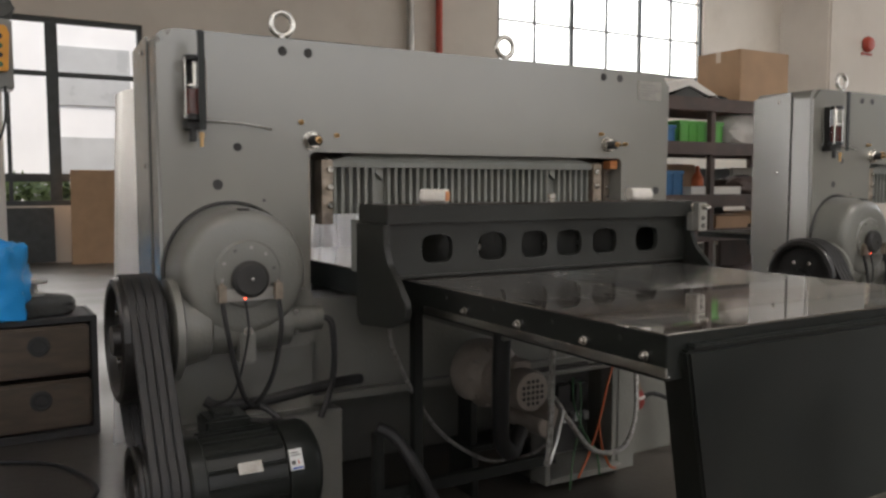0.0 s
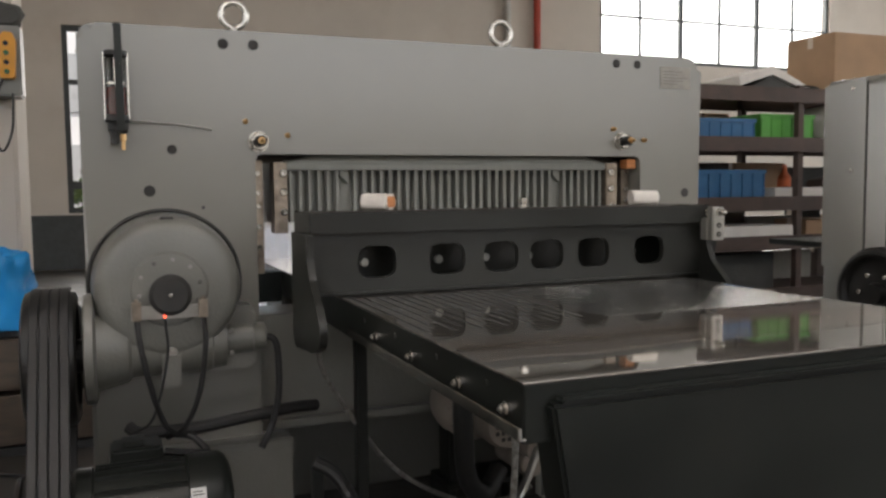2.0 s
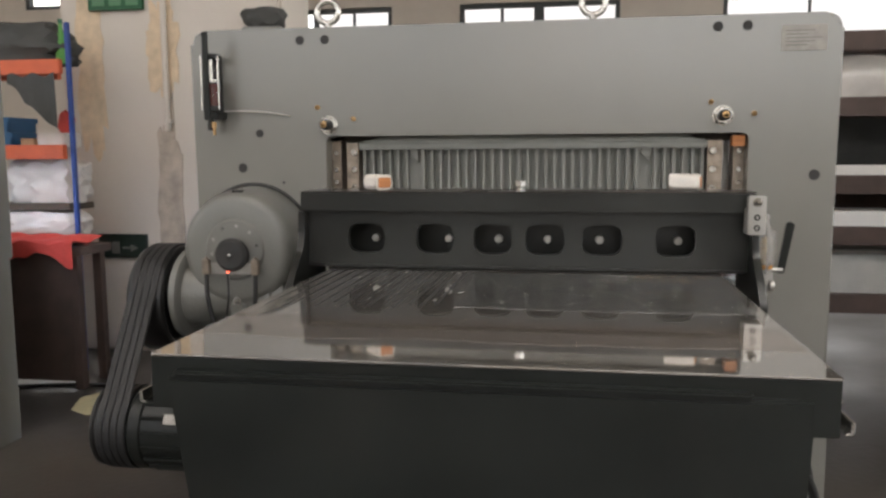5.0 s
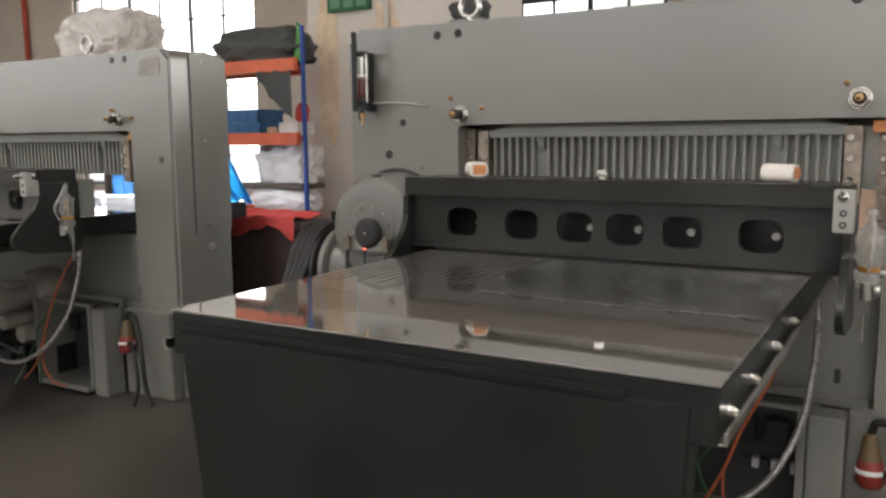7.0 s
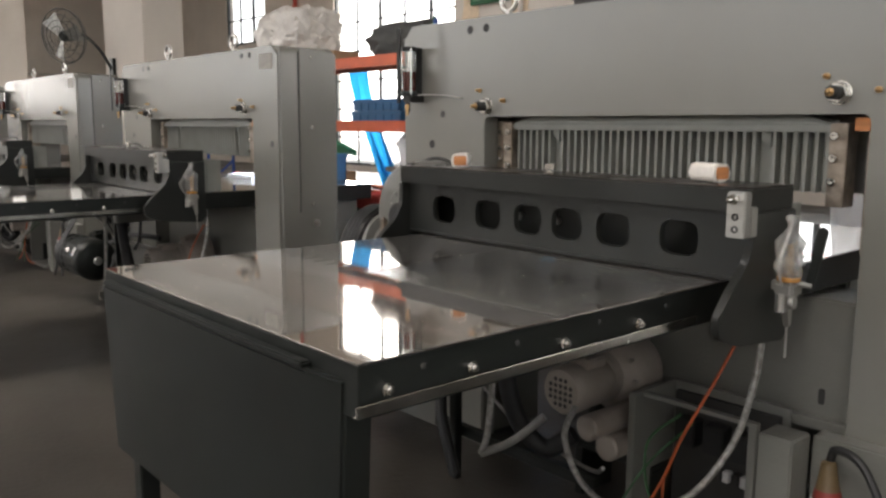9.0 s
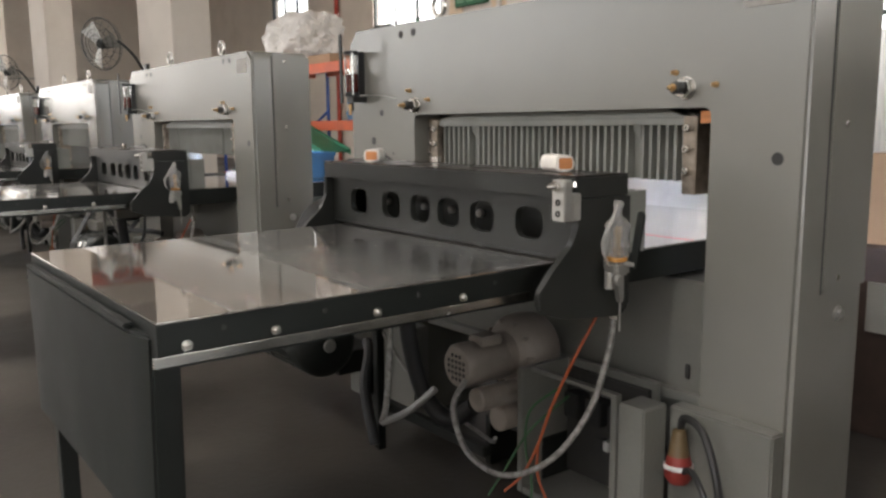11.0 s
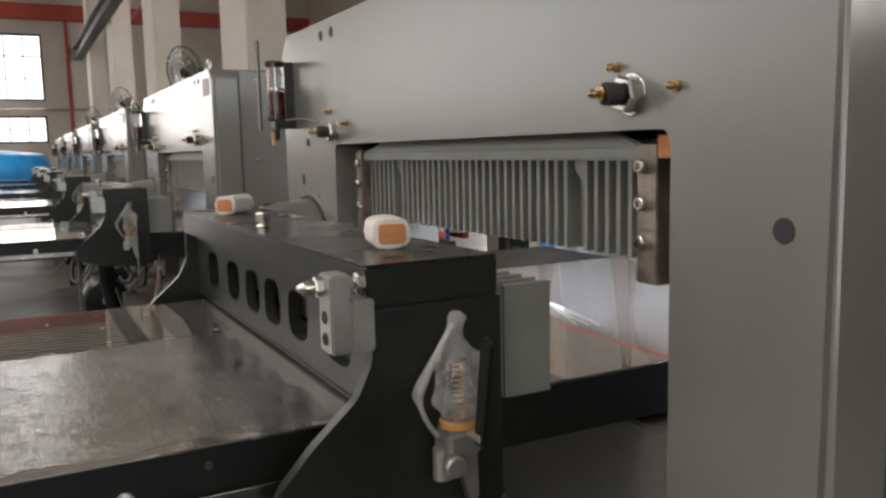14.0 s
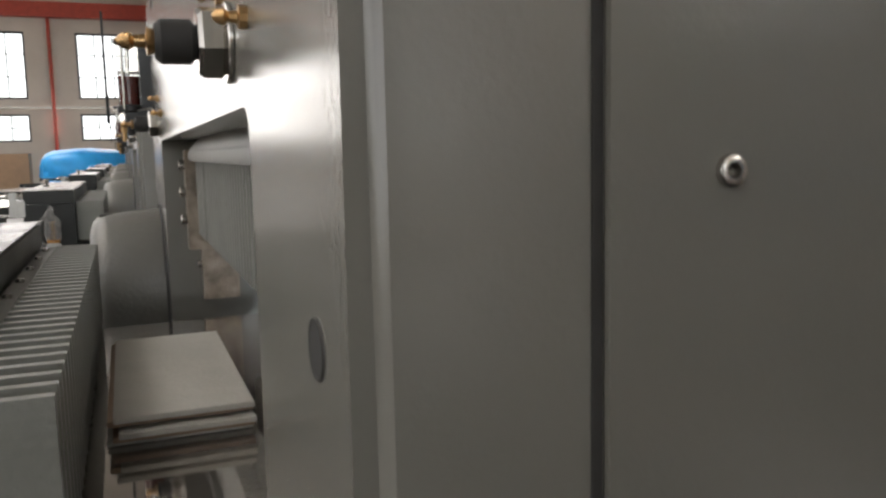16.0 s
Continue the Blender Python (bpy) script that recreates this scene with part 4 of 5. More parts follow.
for x in (1.795, 1.885):
    P("knife_hook", prism(rounded([(x - 0.012, 1.31), (x + 0.012, 1.31), (x + 0.012, 1.40), (x - 0.012, 1.40)], 0.006), "y", 2.915, 2.93, 0.002), STEEL_RAW)
P("knife_hook", box(1.806, 1.874, 2.918, 2.929, 1.345, 1.352, 0.001), STEEL_RAW)
for x0, x1, s in ((2.452, 2.502, 1), (1.145, 1.19, -1)):
    guide = P("side_guide", box(x0, x1, 2.826, 2.90, UP + 0.965, UP + 1.205, 0.002), BRONZE, "worn bronze clamp guide")
    for z in (1.169, 1.105, 1.038):
        P("guide_bolt", screw((x0 + x1) / 2 - 0.008 * s, 2.826, UP + z, 0.0125, 0.014), CHROME, "", guide)
    jx = OR if s > 0 else OL
    jamb = P("jamb_plate", box(min(jx, jx - s * 0.035), max(jx, jx - s * 0.035), 2.86, 2.95, 0.96, 1.345, 0.002), BRONZE)
    for z in (1.30, 1.235, 1.19, 1.12, 1.05):
        P("guide_bolt", screw(jx - s * 0.018, 2.86, z, 0.009, 0.01), CHROME, "", jamb)
P("wood_wedge", box(2.53, 2.572, 2.80, 2.85, 1.315, 1.352, 0.002), WOOD, "small pine wedge")

# ---- under the table ----
blow = P("blower", join(lathe((1.82, 2.82, 0.475), (1.82, 0, 0.475), [(0, 0.08), (0.0, 0.125), (0.02, 0.135), (0.07, 0.14), (0.12, 0.135), (0.15, 0.115), (0.17, 0.085), (0.2, 0.078)], 40), box(1.90, 2.0, 2.68, 2.80, 0.33, 0.42, 0.01)), BLOWER, "cast side-channel blower")
P("blower_motor", join(lathe((1.82, 2.63, 0.465), (1.82, 0, 0.46), [(0, 0.078), (0.13, 0.078), (0.132, 0.082), (0.19, 0.082), (0.205, 0.072), (0.207, 0.03)], 32), box(1.79, 1.87, 2.50, 2.60, 0.53, 0.565, 0.006)), BLOWER, "", blow)
for i in range(5):
    for k in range(5):
        dx, dz = (i - 2) * 0.021, (k - 2) * 0.021
        if dx * dx + dz * dz < 0.0024:
            P("grille_hole", cyl((1.82 + dx, 2.4225, 0.462 + dz), (1.82 + dx, 2.4215, 0.462 + dz), 0.0075, 8), HOLE, "", blow)
for k in range(10):
    aa = 2 * math.pi * k / 10
    P("blower_rib", box(1.82 + 0.118 * math.cos(aa) - 0.006, 1.82 + 0.118 * math.cos(aa) + 0.006, 2.655, 2.69, 0.475 + 0.118 * math.sin(aa) - 0.006, 0.475 + 0.118 * math.sin(aa) + 0.006, 0.001), BLOWER, "", blow)
P("silencer", join(cyl((1.93, 2.42, 0.37), (1.93, 2.70, 0.37), 0.042, 24, bevel=0.006)), BLOWER, "", blow)
P("silencer", cyl((1.95, 2.50, 0.29), (1.95, 2.72, 0.29), 0.045, 24, bevel=0.006), BLOWER, "", blow)
P("blower_foot", join(box(1.70, 2.02, 2.66, 2.84, 0.18, 0.20, 0.003), box(1.72, 1.75, 2.7, 2.8, 0.2, 0.40, 0.002), box(1.98, 2.0, 2.7, 2.8, 0.2, 0.3, 0.002), box(1.70, 1.73, 2.66, 2.84, 0, 0.18, 0.002), box(1.99, 2.02, 2.66, 2.84, 0, 0.18, 0.002)), BLACK, "", blow)
P("black_stand", join(box(1.30, 1.335, 2.40, 2.435, 0, 0.83, 0.003), box(1.17, 1.95, 2.44, 2.475, 0.16, 0.20, 0.003), box(1.17, 1.205, 2.44, 2.475, 0.20, 0.40, 0.003)), BLACK, "black box-section stand")
P("black_brace", tube([(1.18, 2.45, 0.42), (1.24, 2.42, 0.38), (1.30, 2.36, 0.26), (1.40, 2.34, 0.06)], 0.022, 10, 5), RUBBER)
P("air_hose", tube([(1.17, 2.33, 0.785), (1.20, 2.36, 0.70), (1.306, 2.42, 0.53), (1.42, 2.46, 0.38), (1.557, 2.50, 0.267), (1.747, 2.58, 0.164), (1.88, 2.54, 0.175), (1.943, 2.50, 0.218)], 0.0075, 8, 8), HOSE, "ribbed steel hose")
P("air_hose", tube([(2.43, 2.55, 0.74), (2.425, 2.53, 0.62), (2.40, 2.48, 0.45), (2.32, 2.40, 0.29), (2.18, 2.33, 0.21), (2.02, 2.31, 0.24), (1.92, 2.33, 0.36), (1.90, 2.40, 0.44)], 0.010, 10, 8), HOSE, "ribbed steel hose")
P("hose_fitting", join(hexnut((2.43, 2.55, 0.735), (2.43, 2.55, 0.765), 0.014), cyl((2.43, 2.55, 0.765), (2.43, 2.55, 0.83), 0.005, 8)), CHROME)
P("drain_hose", tube([(1.74, 2.2, 0.83), (1.735, 2.2, 0.6), (1.72, 2.19, 0.36), (1.70, 2.18, 0.28)], 0.011, 8, 5), HOSE)
P("drain_hose", tube([(1.70, 2.18, 0.28), (1.78, 2.24, 0.33), (1.86, 2.3, 0.42)], 0.013, 8, 5), STEEL_RAW)
P("duct", tube([(1.62, 2.34, 0.72), (1.63, 2.36, 0.5), (1.66, 2.40, 0.32), (1.74, 2.45, 0.24), (1.82, 2.5, 0.3)], 0.032, 12, 5), RUBBER)
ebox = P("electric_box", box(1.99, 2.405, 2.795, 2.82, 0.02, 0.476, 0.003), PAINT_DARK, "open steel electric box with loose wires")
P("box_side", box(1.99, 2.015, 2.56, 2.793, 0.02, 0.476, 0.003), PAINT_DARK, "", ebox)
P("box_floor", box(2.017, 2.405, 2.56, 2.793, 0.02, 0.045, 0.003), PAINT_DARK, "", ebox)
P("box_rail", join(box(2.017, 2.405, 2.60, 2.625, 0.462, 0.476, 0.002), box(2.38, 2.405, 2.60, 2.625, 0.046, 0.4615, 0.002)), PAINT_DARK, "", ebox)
# panel near-black: the dimness inside the box is put into its colour
P("relay_panel", box(2.03, 2.39, 2.77, 2.792, 0.06, 0.45, 0.002), HOLE, "", ebox)
for k in range(6):
    P("terminal", box(2.20 + k * 0.03, 2.222 + k * 0.03, 2.74, 2.77, 0.20, 0.235, 0.002), LABELW if k % 2 else HOLE, "", ebox)
for k in range(3):
    P("relay", box(2.07 + k * 0.1, 2.14 + k * 0.1, 2.71, 2.77, 0.29, 0.38, 0.004), RUBBER, "", ebox)
P("orange_wire", tube([(2.36, 2.56, 0.74), (2.32, 2.5, 0.6), (2.24, 2.48, 0.42), (2.19, 2.47, 0.28), (2.13, 2.46, 0.16), (2.06, 2.44, 0.08)], 0.005, 6, 6), WIRE_O, "", ebox)
P("orange_wire", tube([(2.19, 2.47, 0.28), (2.20, 2.46, 0.18), (2.25, 2.47, 0.09), (2.31, 2.5, 0.06)], 0.0045, 6, 6), WIRE_O, "", ebox)
P("green_wire", tube([(2.16, 2.6, 0.44), (2.10, 2.52, 0.36), (2.12, 2.48, 0.25), (2.17, 2.46, 0.16), (2.18, 2.45, 0.07)], 0.0045, 6, 6), WIRE_G, "", ebox)
P("green_wire", tube([(2.2, 2.6, 0.42), (2.12, 2.5, 0.30), (2.05, 2.46, 0.16), (2.0, 2.42, 0.05)], 0.004, 6, 6), WIRE_G, "", ebox)
P("switch_box", box(2.41, 2.512, 2.60, F - 0.07, 0, 0.455, 0.005), PAINT_DARK, "grey sheet-metal switch box")
P("column_slot", box(2.455, 2.475, 2.872, 2.8795, 0.49, 0.54, 0.004), HOLE)
plug = P("power_plug", lathe((2.58, 2.685, 0.40), (2.60, 2.66, -0.03), [(0, 0.012), (0.004, 0.020), (0.05, 0.027), (0.085, 0.034)], 20), GRIP, "yellow-brown grip of the power plug")
P("plug_shell", lathe((2.584, 2.680, 0.318), (2.604, 2.655, -0.112), [(0, 0.034), (0.03, 0.042), (0.065, 0.043), (0.085, 0.030)], 20), RED_PLASTIC, "red plug shell", plug)
P("plug_collar", lathe((2.586, 2.678, 0.292), (2.606, 2.653, -0.138), [(0, 0.0445), (0.012, 0.0455), (0.014, 0.042)], 20), LABELW, "white plug collar", plug)
P("plug_cable", tube([(2.58, 2.69, 0.395), (2.60, 2.68, 0.44), (2.68, 2.66, 0.42), (2.76, 2.62, 0.30), (2.80, 2.6, 0.12), (2.86, 2.58, 0.02)], 0.012, 8, 6), RUBBER, "", plug)
P("plug_cable", tube([(2.59, 2.67, 0.26), (2.66, 2.64, 0.30), (2.76, 2.58, 0.24), (2.80, 2.56, 0.12), (2.78, 2.54, 0.015)], 0.010, 8, 6), RUBBER, "", plug)

# ---- the row of cutters ----
for k in (-3.39, -6.78, -10.17, -13.56, -16.95, 3.39):
    copy_thing(cutter, Matrix.Translation((cutter.location.x + k, cutter.location.y - (0.03 if k < 0 else 0), 0)))

# ---- loose things ----


def lumpy(c, s, seed, rough=0.18, flat=0.0, freq=2.2, sub=4):
    """A bundle or bag: a rounded block with folds, flat underneath."""
    bm = bmesh.new()
    bmesh.ops.create_icosphere(bm, subdivisions=sub, radius=1)
    for v in bm.verts:
        d = v.co.normalized()
        k = max(abs(d.x), abs(d.y), abs(d.z)) ** 0.55
        n = noise.noise(d * freq + Vector((seed, seed * 1.7, 0))) + 0.5 * abs(noise.noise(d * freq * 3 + Vector((0, seed, 3)))) + 0.25 * noise.noise(d * freq * 8 + Vector((seed, 0, 9)))
        p = d / k * (1 + rough * n)
        p.z = max(p.z, -0.82)
        v.co = Vector((c[0] + p.x * s[0] / 2, c[1] + p.y * s[1] / 2, c[2] + (p.z + 0.82) / 1.82 * s[2]))
    return bm


def sheet(fn, nu, nv, thick=0.003):
    """A hanging or lying cloth; fn(u, v) gives the place."""
    bm = bmesh.new()
    g = [[bm.verts.new(fn(i / nu, k / nv)) for k in range(nv + 1)] for i in range(nu + 1)]
    for i in range(nu):
        for k in range(nv):
            bm.faces.new((g[i][k], g[i + 1][k], g[i + 1][k + 1], g[i][k + 1]))
    bmesh.ops.recalc_face_normals(bm, faces=bm.faces[:])
    bmesh.ops.solidify(bm, geom=bm.faces[:], thickness=thick)
    return bm


def carton(x0, x1, y0, y1, z0, z1, label, material=None):
    c = thing("carton", ((x0 + x1) / 2, (y0 + y1) / 2, z0), label, "box")
    part("body", box(x0, x1, y0, y1, z0, z1 - 0.004, 0.004), material or CARD, c)
    ym = (y0 + y1) / 2
    part("flap", box(x0 + 0.002, x1 - 0.002, y0 + 0.002, ym - 0.002, z1 - 0.004, z1, 0.001), material or CARD, c)
    part("flap", box(x0 + 0.002, x1 - 0.002, ym + 0.002, y1 - 0.002, z1 - 0.004, z1, 0.001), material or CARD, c)
    part("tape", join(box(x0 - 0.001, x1 + 0.001, ym - 0.025, ym + 0.025, z1, z1 + 0.001, 0), box(x0 - 0.0015, x0, ym - 0.025, ym + 0.025, z1 - 0.09, z1, 0)), TAPE, c, "pale parcel tape")
    return c


def bin_box(x0, x1, y0, y1, z0, z1, material, label):
    """An open plastic bin with rim and ribs."""
    b = thing("storage_bin", ((x0 + x1) / 2, (y0 + y1) / 2, z0), label, "bin")
    t = 0.006
    part("body", join(box(x0, x1, y0, y1, z0, z0 + t, 0), box(x0, x0 + t, y0, y1, z0, z1, 0), box(x1 - t, x1, y0, y1, z0, z1, 0), box(x0, x1, y0, y0 + t, z0, z1, 0), box(x0, x1, y1 - t, y1, z0, z1, 0)), material, b)
    part("rim", join(box(x0 - 0.01, x1 + 0.01, y0 - 0.01, y0, z1 - 0.03, z1, 0.003), box(x0 - 0.01, x1 + 0.01, y1, y1 + 0.01, z1 - 0.03, z1, 0.003), box(x0 - 0.01, x0, y0, y1, z1 - 0.03, z1, 0.003), box(x1, x1 + 0.01, y0, y1, z1 - 0.03, z1, 0.003)), material, b)
    n = max(2, int((x1 - x0) / 0.09))
    for k in range(n + 1):
        x = x0 + 0.01 + (x1 - x0 - 0.02) * k / n
        part("rib", box(x - 0.004, x + 0.004, y0 - 0.007, y0, z0, z1 - 0.03, 0), material, b)
    return b


# foam-wrapped wooden blocks on the back gauge
def foam_block(x, y, z, turn):
    o = thing("foam_block", (0, 0, 0), "wooden block wrapped in white foam sheet on the back gauge", "block", "foam-wrapped blocks")
    pr = rounded([(-0.03, 0.0), (0.03, 0.0), (0.03, 0.048), (-0.03, 0.048)], 0.02, 5)
    bm = prism(pr, "x", -0.045, 0.045, 0.004, 2)
    for v in bm.verts:
        v.co += 0.003 * Vector((0, noise.noise(v.co * 40), max(0, noise.noise(v.co * 33 + Vector((5, 0, 0))))))
    part("foam_wrap", bm, FOAM, o, "white foam wrap")
    part("wood_core", prism(rounded([(-0.022, 0.008), (0.022, 0.008), (0.022, 0.040), (-0.022, 0.040)], 0.007, 4), "x", 0.041, 0.0475, 0.001), WOOD, o, "orange pine end grain")
    o.matrix_basis = pose(x, y, z, 0, 0, turn)
    return o


foam_block(2.325, 2.405, 1.181, -12)
foam_block(1.372, 2.385, 1.181, -48)

# wrapped oil bottle on the gauge's end cheek
def wrapped_bottle():
    o = thing("oil_bottle", (2.56, 2.40, 0.90), "small oil pump bottle wrapped in crumpled cling film", "oil bottle", "film-wrapped oil bottles")
    part("bottle", lathe((2.56, 2.405, 0.957), (2.56, 2.405, 2), [(0, 0.018), (0.0, 0.024), (0.085, 0.024), (0.09, 0.020), (0.098, 0.018)], 28), CLEAR, o, "clear oil cup")
    part("spring", tube([(2.56 + 0.008 * math.cos(0.9 * k), 2.405 + 0.008 * math.sin(0.9 * k), 0.96 + 0.0011 * k) for k in range(72)], 0.0014, 6), BRASS, o, "brass coil spring")
    part("collar", cyl((2.56, 2.405, 0.944), (2.56, 2.405, 0.957), 0.028, 28, bevel=0.002), AMBER, o, "amber collar")
    part("pump", join(box(2.535, 2.585, 2.375, 2.435, 0.905, 0.944, 0.008), cyl((2.556, 2.38, 0.87), (2.556, 2.38, 0.915), 0.014, 14), cyl((2.59, 2.385, 0.895), (2.575, 2.385, 0.895), 0.016, 16, bevel=0.003), prism(rounded([(2.40, 0.905), (2.435, 0.905), (2.437, 0.83), (2.425, 0.82)], 0.006), "x", 2.545, 2.56, 0.002), cyl((2.55, 2.433, 0.74), (2.55, 2.433, 0.84), 0.003, 8), box(2.523, 2.54, 2.39, 2.42, 0.92, 0.945, 0.002)), STEEL_RAW, o)
    bm = lathe((2.56, 2.405, 0.96), (2.56, 2.401, 2), [(-0.004, 0.026), (0.0, 0.0265), (0.02, 0.029), (0.05, 0.028), (0.08, 0.029), (0.095, 0.026), (0.106, 0.014), (0.122, 0.008), (0.142, 0.013), (0.152, 0.007)], 40)
    bmesh.ops.subdivide_edges(bm, edges=bm.edges[:], cuts=2, use_grid_fill=True)
    for v in bm.verts:
        d = v.co - Vector((2.56, 2.405, v.co.z))
        v.co += d * 0.5 * noise.noise(v.co * 80) + d * 0.3 * abs(noise.noise(v.co * 150)) + Vector((0, 0, 0.004 * noise.noise(v.co * 120)))
    part("film_wrap", bm, FILM, o, "crumpled clear cling film")
    for k, r in ((0, 0.0042), (1, 0.003), (2, 0.0026)):
        d = 0.006 * k
        part("film_tail", tube([(2.562, 2.40 - d / 2, 1.095), (2.566 + d / 3, 2.372, 1.055 + d), (2.568, 2.346 - d, 1.01), (2.566 - d / 2, 2.343, 0.985), (2.562, 2.355, 0.958), (2.560, 2.372, 0.935)], r, 6, 5), FILM, o)
    lev = thing("pump_handle", (2.58, 2.41, 0.945), "black flat pump handle beside the wrapped bottle", "handle")
    part("blade", prism(rounded([(2.600, 0.93), (2.624, 1.082), (2.634, 1.088), (2.648, 1.078), (2.622, 0.93)], 0.005), "y", 2.407, 2.414, 0.001), BLACK, lev)
    part("pivot", cyl((2.55, 2.4105, 0.94), (2.618, 2.4105, 0.94), 0.007, 14, bevel=0.001), STEEL_RAW, lev)
    return o, lev


bottle, handle = wrapped_bottle()
for k in (-3.39, -6.78, -10.17):
    copy_thing(bottle, Matrix.Translation(bottle.location + Vector((k, -0.03, 0))))

# boards and sheets left under the clamp
OLDBOARD = mat("worn_brown_board", (0.25, 0.17, 0.11), 0.6, vary=0.2, scale=10, bump=0.03)
st = thing("board_stack", (1.85, 2.78, T), "short stack of worn brown boards under the clamp", "stack")
for k in range(5):
    j = (k * 37 % 11 - 5) * 0.002
    part("board", box(1.60 + j, 2.10 + j * 2, 2.655 + j, 2.84, T + 0.001 + k * 0.009, T + 0.009 + k * 0.009, 0.001), (OLDBOARD if k % 2 else BOARD), st)
for k in range(5):
    s = sheet(lambda u, v, k=k: (1.70 + 0.016 * (k % 4) + (0.40 + 0.012 * (k % 3)) * u, 3.10 - 0.012 * k + 0.006 * v - 0.10 * u + 0.05 * u * (k % 5 - 2) * 0.4, T + 0.003 + 0.002 * (k % 7) + 0.007 * abs(math.sin(3 * u + k))), 10, 1, 0.0008)
    solid("paper_strip", s, PAPER, "narrow white paper trimming on the table", "paper strip", "paper trimmings")
las = solid("laser_line", box(2.05, 2.42, 2.9447, 2.946, T + 0.0005, T + 0.0012, 0), LASER, "thin red cutting line across the table", "cutting line")

# ---- orange and blue rack ----
rack = thing("pallet_rack", (-2.6, 4.45, 0), "blue and orange storage rack, crowded with stock", "rack")
for x in (-0.92, -2.75, -4.55):
    for y in (4.24, 4.52) if x < -1 else (4.24,):
        part("post", box(x - 0.012, x + 0.012, y - 0.014, y + 0.014, 0, 1.90 if x < -1 else 2.06, 0.003), BLUE, rack)
    for k in range(4 if x < -1 else 0):
        part("post_brace", tube([(x, 4.22, 0.2 + k * 0.5), (x, 4.52, 0.45 + k * 0.5)], 0.012, 6), BLUE, rack)
for z in (0.80, 1.33, 1.82):
    for x0, x1 in ((-2.72, -0.95), (-4.52, -2.78)):
        for y in (4.19, 4.50):
            part("beam", box(x0, x1 - (0.22 if y > 4.3 else 0), y, y + 0.04, z - 0.055, z + 0.03, 0.004), ORANGE, rack, "orange beam")
        part("deck", box(x0, x1 - 0.22, 4.235, 4.495, z - 0.01, z + 0.012, 0.002), BROWNSTEEL, rack)
solid("cloth_bag", lumpy((-1.36, 4.36, 1.835), (0.74, 0.30, 0.24), 3, 0.22, freq=2.8), DARKBAG, "dark grey cloth bundle on the rack top", "bundle")
gb = thing("green_bottle", (-1.0, 4.3, 1.834), "slim green bottle on the rack", "bottle")
part("body", lathe((-1.0, 4.3, 1.834), (-1.0, 4.3, 3), [(0, 0.03), (0.01, 0.034), (0.15, 0.034), (0.18, 0.013), (0.23, 0.011)], 20), GREEN_BIN, gb)
part("cap", cyl((-1.0, 4.3, 2.064), (-1.0, 4.3, 2.09), 0.014, 14, bevel=0.002), GREEN, gb)
solid("hanging_cloth", sheet(lambda u, v: (-1.27 + 0.30 * u, 4.17 + 0.02 * math.sin(9 * u) * v, 1.76 - v * (0.05 + 0.27 * u) + 0.012 * math.sin(14 * u)), 20, 10), DARKBAG, "dark cloth hanging under the top beam", "cloth")
bin_box(-1.95, -1.32, 4.25, 4.5, 1.345, 1.435, BLUE_BIN, "blue plastic bin stacked on the rack shelf")
bin_box(-1.93, -1.34, 4.25, 4.5, 1.437, 1.525, BLUE_BIN, "blue plastic bin stacked on another bin")
carton(-1.16, -0.98, 4.25, 4.42, 1.345, 1.43, "small white carton on the rack shelf", PLASTIC)
carton(-1.27, -1.18, 4.25, 4.45, 1.345, 1.40, "small brown carton on the rack shelf")
solid("red_bag", lumpy((-1.02, 4.34, 1.431), (0.075, 0.08, 0.13), 8, 0.2, sub=3), REDCLOTH, "red cloth pouch on a carton", "pouch")
solid("wrapped_parcel", lumpy((-1.19, 4.38, 1.013), (0.46, 0.26, 0.27), 5, 0.24, freq=3.0), PLASTIC, "white plastic-wrapped bundle on the rack", "bundle")
solid("wrapped_parcel", lumpy((-1.22, 4.38, 0.813), (0.55, 0.26, 0.16), 6, 0.14), PLASTIC, "flat white plastic-wrapped bundle on the rack", "bundle")
solid("plank", box(-1.52, -0.97, 4.25, 4.50, 0.972, 1.012, 0.004), OLDWOOD, "worn wooden plank lying on wrapped bundles", "plank")
solid("wrapped_parcel", lumpy((-3.16, 4.5, 1.851), (0.84, 0.52, 0.52), 11, 0.2, freq=2.6, sub=5), PLASTIC, "large bundle in crumpled white plastic on the rack", "bundle")
carton(-2.6, -2.2, 4.24, 4.5, 1.835, 1.93, "flat brown carton on the rack top")
solid("blue_tarpaulin", sheet(lambda u, v: (-2.50 + 0.28 * u + 0.50 * v ** 1.3, 4.60 + 0.035 * math.sin(11 * u) * v + 0.02 * math.sin(23 * u + 3 * v) * v, 1.80 - 0.96 * v - 0.1 * abs(u - 0.4) * v), 30, 16), TARP_THIN, "bright blue tarpaulin hanging behind the rack", "tarpaulin")
tray = thing("feed_tray", (-2.3, 4.05, 0.8), "green sheet-metal tray leaning on the rack", "tray")
part("pan", prism([(-2.85, 1.40), (-1.80, 1.10), (-1.80, 1.115), (-2.85, 1.415)], "y", 3.92, 4.16, 0.001), GREEN, tray)
part("lip", prism([(-2.85, 1.39), (-1.79, 1.085), (-1.79, 1.13), (-2.85, 1.44)], "y", 3.90, 3.915, 0.002), GREEN, tray)
part("lip", prism([(-2.85, 1.39), (-1.79, 1.085), (-1.79, 1.13), (-2.85, 1.44)], "y", 4.16, 4.175, 0.002), GREEN, tray)
part("strut", box(-2.7, -2.66, 4.0, 4.06, 0.80, 1.352, 0.002), BROWNSTEEL, tray)
